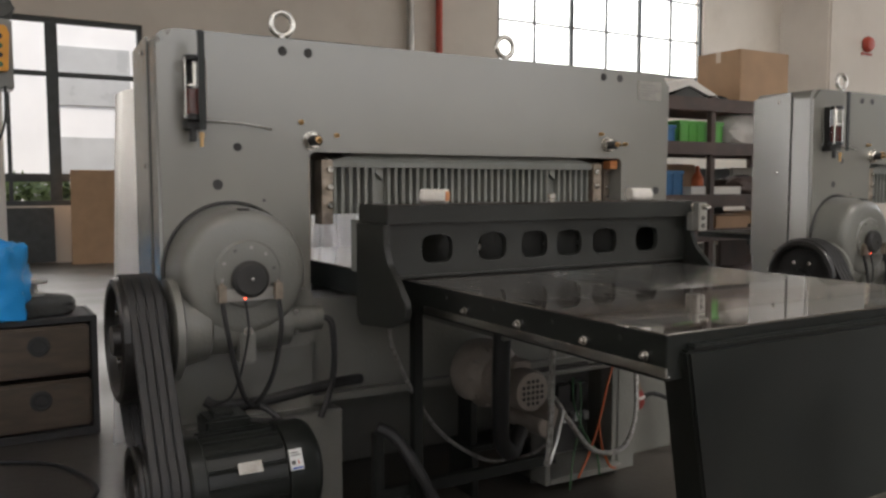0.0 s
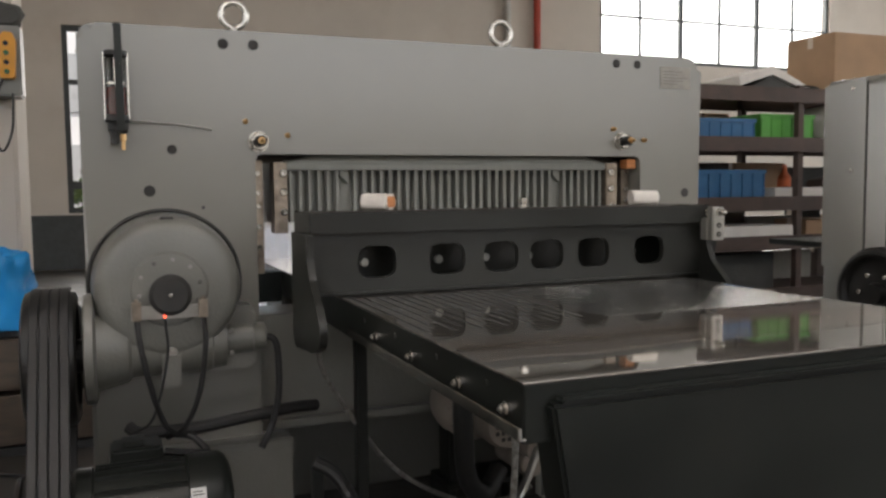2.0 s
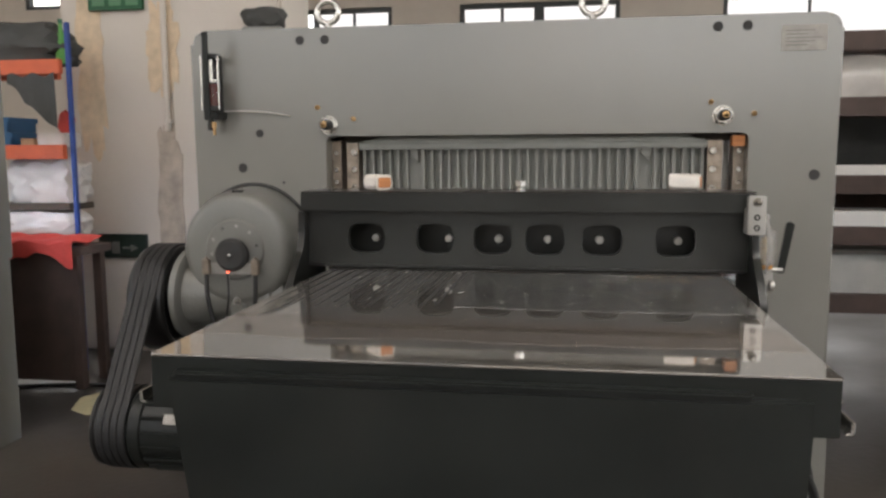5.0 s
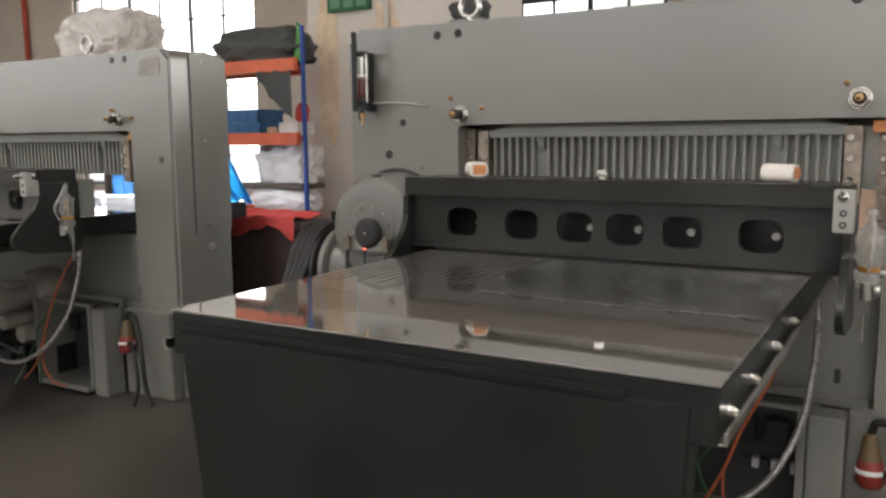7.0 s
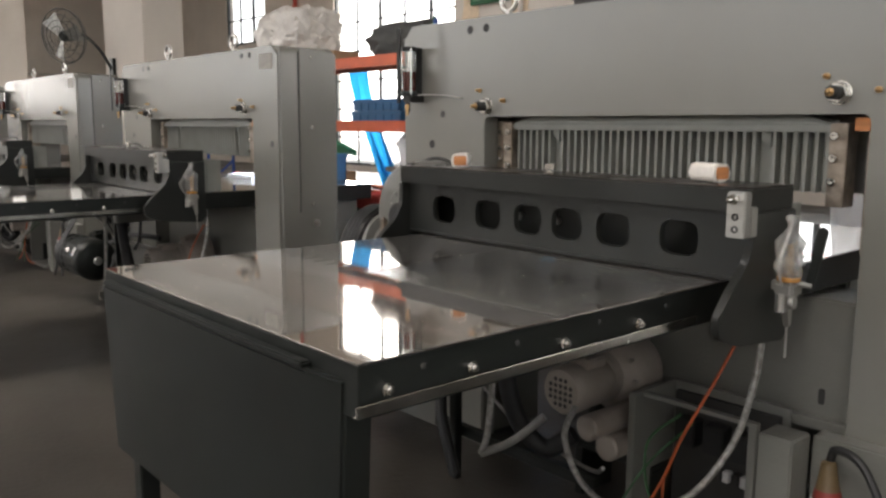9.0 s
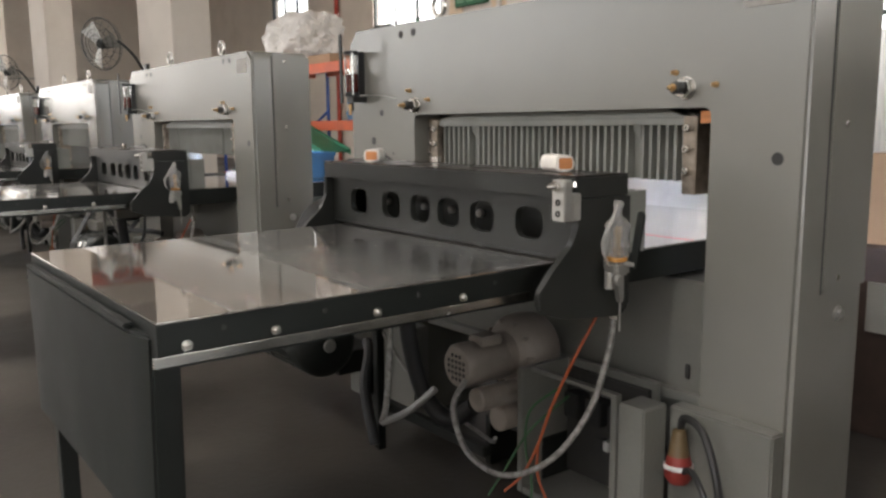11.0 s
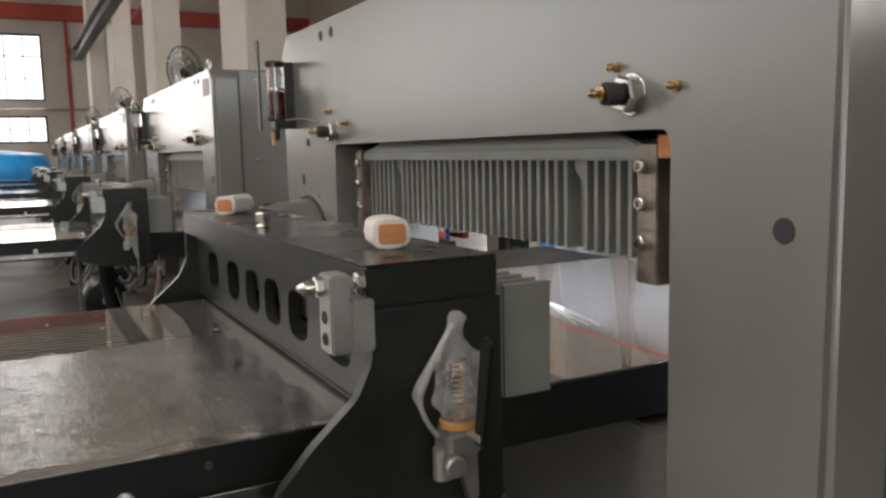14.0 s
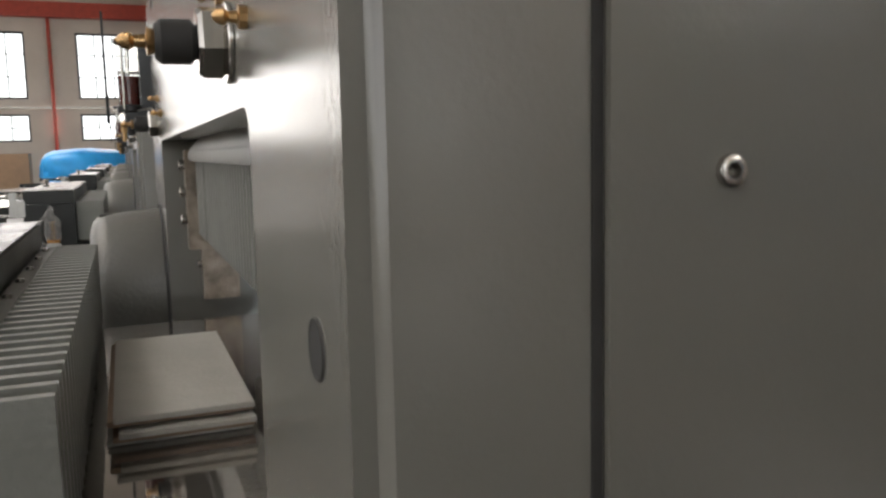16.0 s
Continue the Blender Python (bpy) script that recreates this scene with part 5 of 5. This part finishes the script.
part("strut", box(-1.95, -1.92, 4.0, 4.06, 0.80, 1.14, 0.002), BROWNSTEEL, tray)
bench = thing("work_bench", (-1.9, 4.0, 0), "dark steel bench in front of the rack", "bench")
part("bench_top", box(-2.95, -0.66, 3.86, 4.16, 0.75, 0.798, 0.004), BROWNSTEEL, bench)
for x in (-2.9, -0.72):
    for y in (3.9, 4.12):
        part("leg", box(x - 0.025, x + 0.025, y - 0.025, y + 0.025, 0, 0.75, 0.002), BROWNSTEEL, bench)
part("front_panel", box(-2.87, -0.75, 3.885, 3.90, 0.04, 0.75, 0.002), BROWNSTEEL, bench)
carton(-2.35, -1.75, 3.9, 4.14, 0.799, 0.97, "brown carton on the dark bench")
solid("red_cloth", sheet(lambda u, v: (-1.32 + 0.62 * u, 4.14 - 0.30 * min(1, v * 1.7), 0.815 + 0.03 * abs(math.sin(8 * u + 5 * v)) - max(0, v - 0.58) * (0.12 + 0.2 * abs(math.sin(4 * u + 0.6))) + 0.01 * math.sin(17 * u)), 28, 16), REDCLOTH, "crumpled red cloth draped over the bench edge", "cloth")
carton(-1.70, -1.58, 3.9, 4.1, 0.799, 0.86, "small black box on the bench", BLACK)

# ---- brown shelves ----
shelf = thing("storage_shelf", (4.7, 4.9, 0), "dark brown steel shelves filled with stock", "shelf")
for x in (3.05, 4.14, 5.25, 6.45):
    for y in (4.62, 5.2):
        part("post", join(box(x - 0.025, x + 0.025, y - 0.025, y + 0.025, 0, 1.96, 0.002)), BROWNSTEEL, shelf)
for z in (0.5, 0.88, 1.16, 1.58, 1.93):
    part("shelf_board", box(3.02, 6.48, 4.66, 5.17, z - 0.015, z, 0.002), BROWNSTEEL, shelf)
    for y in (4.585, 5.23):
        part("shelf_edge", box(3.02, 6.48, y, y + 0.008, z - 0.095, z + 0.008, 0.001), BROWNSTEEL, shelf)
carton(5.6, 6.22, 4.64, 5.1, 1.931, 2.37, "large brown carton sealed with pale tape")
wb = thing("foam_box", (5.05, 4.85, 1.931), "white foam box lid tilted on the shelf top", "box")
part("lid", prism([(4.78, 1.95), (5.08, 2.05), (5.42, 1.93), (5.43, 1.97), (5.09, 2.11), (4.77, 2.02)], "y", 4.7, 5.1, 0.006), FOAM, wb)
part("insert", prism([(4.85, 1.932), (5.36, 1.932), (5.08, 2.04)], "y", 4.72, 5.08, 0.002), DARKBAG, wb)
solid("wire_coil", join(ring((5.4, 4.75, 1.945), (0, 0, 1), 0.12, 0.008, 32, 8), ring((5.41, 4.76, 1.960), (0.1, 0, 1), 0.115, 0.007, 32, 8)), BLACK, "coil of black wire on the shelf", "coil")
bin_box(4.95, 5.45, 4.68, 5.0, 1.581, 1.76, GREEN_BIN, "bright green plastic bin on the shelf")
bin_box(4.3, 4.9, 4.68, 5.0, 1.581, 1.72, BLUE_BIN, "blue plastic bin on the shelf")
bin_box(4.2, 5.0, 4.68, 5.05, 1.161, 1.36, BLUE_BIN, "wide blue plastic bin on the shelf")
solid("wrapped_parcel", lumpy((5.9, 4.9, 1.581), (0.6, 0.4, 0.28), 21, 0.15, sub=3), PLASTIC, "grey plastic-wrapped bundle on the shelf", "bundle")
solid("wrapped_parcel", lumpy((3.6, 4.9, 1.581), (0.8, 0.4, 0.26), 22, 0.15, sub=3), PLASTIC, "clear plastic-wrapped bundle on the shelf", "bundle")
carton(5.1, 5.7, 4.68, 5.0, 1.161, 1.23, "flat white carton on the shelf", PAPER)
solid("machine_part", join(cyl((5.3, 4.8, 1.235), (5.3, 4.8, 1.30), 0.05, 20, bevel=0.005), lathe((5.3, 4.8, 1.30), (5.3, 4.8, 2), [(0, 0.05), (0.05, 0.02), (0.1, 0.016)], 20)), WIRE_O, "orange cone-shaped part on a carton", "cone")
solid("machine_part", lumpy((5.9, 4.85, 1.161), (0.4, 0.3, 0.16), 25, 0.25, sub=3), BROWNSTEEL, "rusty machine part on the shelf", "machine part")
carton(3.1, 4.05, 4.60, 4.8, 1.161, 1.22, "long flat white carton on the shelf", PAPER)
carton(4.3, 5.2, 4.60, 5.0, 0.881, 0.96, "wide flat white carton on the shelf", PAPER)
carton(3.1, 3.75, 4.60, 4.9, 0.881, 0.97, "white carton on the shelf", PAPER)
carton(5.4, 5.8, 4.68, 5.0, 0.881, 0.99, "brown carton on the shelf")
carton(3.3, 3.9, 4.68, 5.0, 0.501, 0.72, "grey carton on the bottom shelf", BOARD)
carton(4.4, 5.1, 4.68, 5.0, 0.501, 0.76, "dark carton on the bottom shelf", DARKBAG)
carton(5.35, 6.2, 4.7, 5.1, 0.0, 0.42, "brown carton under the shelf")
# random boxes made up as a dark backing, hiding the bright wall
rng = random.Random(12)
for z, hmax in ((0.501, 0.30), (0.881, 0.22), (1.161, 0.34), (1.581, 0.27)):
    x = 3.1
    while x < 6.3:
        w, h = rng.uniform(0.22, 0.5), hmax * rng.uniform(0.55, 1.0)
        if rng.random() < 0.86:
            m, word = rng.choice(((BROWNSTEEL, "rusty brown"), (DARKBAG, "dark grey"), (CARD, "brown cardboard"), (BOARD, "grey board"), (DARKBAG, "black")))
            carton(x, min(x + w, 6.38), 5.105, 5.215, z, z + h, word + " box added to darken the back of the shelf", m)
        x += w + rng.uniform(0.01, 0.06)
tag = thing("paper_tag", (4.14, 4.575, 1.37), "white paper tag hanging on the shelf post", "tag")
part("card", prism(rounded([(4.06, 1.36), (4.22, 1.34), (4.235, 1.44), (4.12, 1.48), (4.05, 1.44)], 0.008), "y", 4.572, 4.574), PAPER, tag)
part("string", tube([(4.13, 4.573, 1.46), (4.135, 4.575, 1.53), (4.14, 4.584, 1.585)], 0.002, 6), BLACK, tag)

# ---- pillar fittings ----
LABELG = mat("faded_green_print", (0.10, 0.24, 0.12), 0.5, bump=0)
sign = thing("exit_sign", (-0.89, 4.745, 2.21), "green exit sign on the pillar", "sign")
part("panel", box(-1.08, -0.71, 4.715, 4.749, 2.21, 2.35, 0.003), EXITG, sign)
for k in range(3):
    part("symbol", box(-1.05 + k * 0.115, -0.965 + k * 0.115, 4.712, 4.7155, 2.235, 2.325, 0.002), LABELG, sign)
DIMSIGN = mat("unlit_dark_green_sign", (0.016, 0.028, 0.022), 0.35, vary=0.15, scale=20, bump=0)
sign2 = thing("exit_sign", (-0.88, 4.745, 0.63), "dark green exit sign low on the pillar", "sign")
part("panel", box(-1.10, -0.76, 4.725, 4.749, 0.63, 0.785, 0.003), DIMSIGN, sign2)
part("arrow", prism([(-0.93, 0.688), (-0.87, 0.688), (-0.87, 0.67), (-0.82, 0.695), (-0.87, 0.72), (-0.87, 0.702), (-0.93, 0.702)], "y", 4.7225, 4.7255), PAINT_DARK, sign2)
part("figure_panel", box(-1.005, -0.95, 4.7225, 4.7255, 0.655, 0.735, 0.001), PAINT_DARK, sign2)
solid("wall_conduit", join(cyl((-0.575, 4.725, 1.45), (-0.575, 4.725, 8.5), 0.02, 12), *[box(-0.605, -0.545, 4.71, 4.75, z, z + 0.02, 0.001) for z in (1.5, 2.6, 3.7)]), PLASTER, "painted conduit running up the pillar", "pipe", kind="structure")


def patch(cx, cz, w, h, seed, material, name, label):
    bm = bmesh.new()
    pts = []
    for k in range(60):
        a = 2 * math.pi * k / 60
        r = 1 + 0.35 * noise.noise(Vector((2.5 * math.cos(a), 2.5 * math.sin(a), seed))) + 0.25 * noise.noise(Vector((8 * math.cos(a), 8 * math.sin(a), seed)))
        pts.append((cx + w / 2 * r * math.cos(a), cz + h / 2 * r * math.sin(a)))
    bm.free()
    return solid(name, prism(pts, "y", 4.744, 4.7515), material, label, "patch", kind="structure")


SCRAPED = mat("bare_scraped_plaster", (0.66, 0.52, 0.36), 0.9, vary=0.15, scale=12, bump=0.1)
DAMP = mat("damp_brown_plaster", (0.44, 0.37, 0.30), 0.85, vary=0.25, scale=10, bump=0.1)
patch(-0.60, 1.97, 0.22, 0.66, 2.0, SCRAPED, "peeled_patch", "bare patch where paint has peeled off")
patch(-0.58, 1.0, 0.17, 1.25, 5.0, DAMP, "damp_patch", "dark damp streak on the pillar plaster")
patch(-1.1, 1.9, 0.2, 1.2, 9.0, SCRAPED, "peeled_patch", "bare patch where paint has peeled off")
hoist = thing("hoist_control", (0.1, 4.65, 1.7), "grey hoist control box with orange pendant on the pillar", "control box")
part("housing", box(0.00, 0.24, 4.58, 4.749, 1.72, 2.06, 0.008), PAINT_DARK, hoist)
part("cap", lumpy((0.12, 4.66, 2.06), (0.26, 0.16, 0.12), 31, 0.2, sub=3), DARKBAG, hoist)
part("pendant", join(prism(rounded([(0.15, 1.80), (0.14, 1.98), (0.17, 2.02), (0.21, 2.02), (0.225, 1.98), (0.215, 1.80)], 0.012), "y", 4.53, 4.58, 0.006)), YELLOW, hoist, "orange pendant control")
for k in range(4):
    part("button", cyl((0.182, 4.53, 1.83 + k * 0.045), (0.182, 4.523, 1.83 + k * 0.045), 0.012, 14), BLACK if k % 2 else WIRE_G, hoist)
part("plug", cyl((0.05, 4.58, 1.80), (0.05, 4.53, 1.80), 0.035, 20, bevel=0.004), LABELW, hoist)
part("lead", tube([(0.16, 4.56, 1.80), (0.10, 4.55, 1.62), (0.14, 4.55, 1.45), (0.19, 4.56, 1.55), (0.20, 4.57, 1.73)], 0.006, 6, 6), RUBBER, hoist)
part("lead", tube([(0.06, 4.56, 1.76), (0.05, 4.56, 1.6), (0.08, 4.56, 1.5), (0.11, 4.56, 1.62), (0.10, 4.58, 1.73)], 0.005, 6, 6), RUBBER, hoist)
part("lead", tube([(0.03, 4.58, 1.75), (0.02, 4.64, 1.4), (0.05, 4.66, 0.9), (0.09, 4.62, 0.4), (0.08, 4.55, 0.02)], 0.012, 8, 6), RUBBER, hoist)

# drawers and clutter beside the pillar
chest = thing("drawer_chest", (0.3, 4.5, 0), "grimy two-drawer plastic chest with brown fronts", "drawers")
for n, q in (("side_panel", (0.02, 0.05, 4.34, 4.72, 0.0, 0.60)), ("side_panel", (0.52, 0.55, 4.34, 4.72, 0.0, 0.60)), ("top_panel", (0.05, 0.52, 4.34, 4.72, 0.57, 0.60)), ("base_panel", (0.05, 0.52, 4.34, 4.72, 0.0, 0.04)), ("back_panel", (0.05, 0.52, 4.69, 4.72, 0.04, 0.57))):
    part(n, box(*q, 0.003), HOLE, chest)
for z0, z1 in ((0.05, 0.29), (0.315, 0.56)):
    d = part("drawer", box(0.056, 0.514, 4.33, 4.68, z0, z1, 0.012), OLDWOOD, chest, "grimy brown drawer front")
    part("pull", lathe((0.285, 4.33, (z0 + z1) / 2 + 0.03), (0.285, 4.3, (z0 + z1) / 2 + 0.03), [(0, 0.05), (0.006, 0.048), (0.008, 0.035), (0.003, 0.03)], 24), HOLE, d)
solid("tool_case", lumpy((0.30, 4.5, 0.601), (0.34, 0.24, 0.10), 41, 0.1, sub=3), DARKBAG, "black tool pouch on the drawer chest", "pouch")
solid("cable_reel", lathe((0.27, 4.48, 0.70), (0.27, 4.48, 1), [(0, 0.03), (0.0, 0.06), (0.01, 0.06), (0.012, 0.03), (0.055, 0.025), (0.06, 0.075), (0.072, 0.075), (0.078, 0.05)], 28), BOARD, "small empty cable reel standing on the pouch", "reel")
solid("blue_bag", lumpy((0.10, 4.45, 0.601), (0.32, 0.28, 0.37), 44, 0.25), TARP, "bright blue plastic bag on the drawer chest", "bag")
solid("floor_cable", tube([(0.02, 4.1, 0.012), (0.3, 3.9, 0.012), (0.42, 3.5, 0.012), (0.30, 3.2, 0.012), (0.36, 2.95, 0.02), (0.48, 3.0, 0.03), (0.46, 3.15, 0.02), (0.33, 3.1, 0.03), (0.38, 2.85, 0.015), (0.55, 2.9, 0.012)], 0.009, 8, 8), RUBBER, "black cable coiled on the floor", "cable")
solid("floor_cable", tube([(-2.2, 3.2, 0.01), (-1.6, 3.6, 0.01), (-0.9, 3.9, 0.01), (0.0, 4.0, 0.01), (0.02, 4.1, 0.01)], 0.01, 8, 8), RUBBER, "black cable lying across the floor", "cable")
YELLOW_PAINT = mat("worn_pale_yellow_paint", (0.52, 0.46, 0.27), 0.7, vary=0.12, scale=9, bump=0.04)
solid("floor_marking", prism([(-0.62, 3.72), (-0.54, 3.52), (-0.42, 3.46), (-0.02, 3.60), (-0.02, 3.72), (-0.30, 3.70), (-0.06, 3.80), (-0.08, 3.88), (-0.44, 3.90), (-0.56, 3.84)], "z", 0.0, 0.0025), YELLOW_PAINT, "worn pale yellow paint mark on the floor", "floor marking", kind="structure")
solid("wood_panel", prism([(1.45, 0), (2.38, 0), (2.36, 1.5), (1.47, 1.5)], "y", 14.05, 14.09, 0.003), CARD, "brown board leaning by the windows", "board")
solid("dark_cladding", box(-2.2, 1.25, 14.40, 14.44, 0.02, 0.90, 0.01), FRAME, "dark panel below the window", "panel", kind="structure")

# wrapped goods on the far side of the cutter
solid("plastic_drape", sheet(lambda u, v: (0.62 + 0.40 * u - 0.06 * v, 4.02 - 0.10 * v + 0.05 * math.sin(16 * u + 2 * v), 1.66 - 1.62 * v + 0.03 * math.sin(9 * u)), 40, 14, 0.004), THIN, "white plastic sheet hanging to the floor", "plastic sheet")
solid("plastic_drape", sheet(lambda u, v: (1.75 + 1.0 * u, 4.57 + 0.045 * math.sin(22 * u + 5 * v) + 0.03 * math.sin(47 * u - 4 * v) + 0.03 * math.sin(7 * u) + 0.02 * math.sin(13 * v + 6 * u), 1.72 - 0.92 * v - 0.03 * math.sin(math.pi * u) * v), 50, 16, 0.003), THIN, "white plastic sheet draped behind the cutter", "plastic sheet")
solid("shrouded_machine", lumpy((1.22, 4.35, 0), (0.72, 0.5, 1.5), 61, 0.14, freq=3.4, sub=5), THIN, "low machine shrouded in crumpled white plastic", "covered machine")
carton(2.32, 2.72, 4.2, 4.5, 0.80, 1.18, "tall brown carton on the dark workbench")
wk = thing("steel_cabinet", (2.2, 4.4, 0), "dark brown cabinet with grey drawers behind the cutter", "cabinet")
part("body", box(1.6, 2.75, 4.1, 4.6, 0, 0.80, 0.006), BROWNSTEEL, wk)
for k in range(4):
    part("drawer", box(1.65 + k * 0.27, 1.88 + k * 0.27, 4.085, 4.1, 0.45, 0.66, 0.003), BOARD, wk)

# ---- wall fans ----
def wall_fan(x, y, z):
    o = thing("wall_fan", (x, y, z), "black industrial wall fan with wire guard", "fan", "pillar fans")
    ax = Vector((0.45, -0.85, -0.15)).normalized()
    c = Vector((x, y, z))
    for r, d in ((0.38, 0.0), (0.30, -0.05), (0.22, -0.075), (0.14, -0.09), (0.36, 0.06), (0.2, 0.1)):
        part("guard_ring", ring(c - ax * d, ax, r, 0.005 if r < 0.37 else 0.009, 40, 6), FRAME, o)
    u = ax.orthogonal().normalized()
    w = ax.cross(u)
    for k in range(16):
        a = 2 * math.pi * k / 16
        d = u * math.cos(a) + w * math.sin(a)
        part("guard_wire", tube([c + ax * 0.09 + d * 0.05, c + ax * 0.05 + d * 0.28, c + d * 0.38], 0.003, 5, 3), FRAME, o)
    for k in range(3):
        a = 2 * math.pi * k / 3 + 0.4
        d = u * math.cos(a) + w * math.sin(a)
        e = ax.cross(d)
        bm = sheet(lambda s, t, d=d, e=e: c + d * (0.05 + 0.28 * s) + e * (t - 0.5) * (0.10 + 0.14 * s) + ax * ((t - 0.5) * 0.07), 6, 4, 0.004)
        part("blade", bm, STEEL_RAW, o)
    part("motor", cyl(c - ax * 0.22, c + ax * 0.03, 0.075, 24, bevel=0.02), BLACK, o)
    part("arm", tube([c - ax * 0.2, c - ax * 0.3 + Vector((0.15, 0, 0)), c + Vector((0.40, 0.35, -0.18)), c + Vector((0.42, 0.5, -0.45))], 0.022, 10, 5), BLACK, o)
    part("wall_plate", box(x + 0.36, x + 0.48, y + 0.5, y + 0.549, z - 0.62, z - 0.3, 0.004), BLACK, o)
    return o


fan = wall_fan(-8.95, 4.2, 2.55)
for k in (-7.6, -15.2):
    copy_thing(fan, Matrix.Translation(fan.location + Vector((k, 0, 0))))

# ---- pipes and far end ----
for x, m, n in ((7.75, STEEL_RAW, "grey"), (8.4, RED, "red painted"), (-19.5, RED, "red painted")):
    solid("wall_pipe", cyl((x, 14.40, 0), (x, 14.40, 8.5), 0.07, 16), m, n + " riser pipe on the plastered wall", "pipe", kind="structure")
for y in (0.25, 4.2, -3.7):
    solid("wall_pipe", cyl((-33.55, y, 0), (-33.55, y, 6.9), 0.07, 14), RED, "red painted pipe on the gable wall", "pipe", kind="structure")
solid("wall_pipe", cyl((-33.55, -8.6, 3.35), (-33.55, 14.4, 3.35), 0.04, 12), STEEL_RAW, "grey pipe along the gable wall", "pipe", kind="structure")
solid("wall_pipe", cyl((-33.5, 5.9, 6.1), (19.5, 5.9, 6.1), 0.05, 12), RED, "red painted sprinkler pipe under the roof", "pipe", kind="structure")
solid("covered_machine", lumpy((-27, 1.6, 0), (2.4, 3.0, 1.62), 51, 0.08), TARP, "machine covered with a bright blue tarpaulin", "covered machine")
carton(-28, -27, -1.3, -0.2, 0, 1.5, "tall orange-brown carton beside the covered machine", CARD)

# ---- outside ----
HAZE = glow("overcast_haze", (0.78, 0.79, 0.78), 1.15)
solid("backdrop", box(-120, 120, 62, 62.5, -0.2, 60, 0), HAZE, "bright overcast haze behind the yard", "backdrop", kind="structure")
solid("backdrop", box(-60, -59.5, -60, 60, -0.2, 60, 0), HAZE, "bright overcast haze beyond the gable", "backdrop", kind="structure")
hs = thing("neighbour_building", (2, 34, 0), "pale neighbouring factory building with large windows", "building")
part("wall", box(-9, 34, 34, 40, 0, 7.5, 0.02), FACADE, hs)
for k in range(4, 12):
    for z in (0.9, 4.3):
        part("window", box(-28 + k * 5.2, -25.4 + k * 5.2, 33.93, 33.99, z, z + 2.2, 0.01), FACADE_GLASS, hs)
hb = bmesh.new()
rng = random.Random(5)
for k in range(5000):
    x, y, z = rng.uniform(-9, 4), rng.uniform(16.6, 17.5), rng.uniform(0.05, 1.45)
    s = rng.uniform(0.08, 0.2)
    n1 = Vector((rng.uniform(-1, 1), rng.uniform(-1, 1), rng.uniform(-1, 1))).normalized()
    n2 = n1.orthogonal().normalized()
    c = Vector((x, y, z))
    hb.faces.new([hb.verts.new(c + n1 * s), hb.verts.new(c + n2 * s * 0.5), hb.verts.new(c - n1 * s), hb.verts.new(c - n2 * s * 0.5)])
solid("hedge", hb, LEAF, "green hedge growing outside the windows", "hedge", kind="stuff")

# trays waiting on the next cutter's front table
bin_box(-1.85, -1.32, 3.42, 3.75, T + 0.001, T + 0.19, BLUE_BIN, "blue plastic bin on the cutter's front table")
for k in range(2):
    carton(-2.05 + k * 0.42, -1.68 + k * 0.42, 3.20, 3.42, T + 0.001, T + 0.035 + 0.01 * k, "flat ream of white paper on the front table", PAPER)
bell = thing("fire_bell", (7.5, 4.7, 2.5), "small red fire alarm bell on the pillar", "alarm bell")
part("gong", lathe((7.5, 4.749, 2.58), (7.5, 4, 2.58), [(0, 0.07), (0.02, 0.075), (0.05, 0.06), (0.06, 0.02)], 24), RED, bell)
part("base_plate", box(7.42, 7.58, 4.735, 4.7495, 2.48, 2.5, 0.002), RED, bell)

# oil wiped over the table: a brown band across it and a scratched film by the gauge
def smear(x0, x1, y0, y1, seed, ragged, lift):
    """A thin film with ragged edges."""
    n, pts = 30, []
    for a, b, c, d in ((x0, y0, x1, y0), (x1, y0, x1, y1), (x1, y1, x0, y1), (x0, y1, x0, y0)):
        for k in range(n):
            t = k / n
            x, y = a + (c - a) * t, b + (d - b) * t
            w = ragged * (noise.noise(Vector((x * 5, y * 5, seed))) + 0.5 * noise.noise(Vector((x * 17, y * 17, seed))))
            pts.append((x + (w if a == c else 0), y + (w if b == d else 0)))
    return prism(pts, "z", T + lift, T + lift + 0.0002)


solid("oil_smear", smear(1.242, 2.418, 1.36, 1.56, 7.0, 0.02, 0.0002), RESIDUE, "brown band of oil residue across the steel table", "oil film")
solid("oil_smear", smear(1.72, 2.40, 1.70, 2.27, 3.0, 0.025, 0.0002), SMEAR, "dried oil film with wipe marks on the steel table", "oil film")
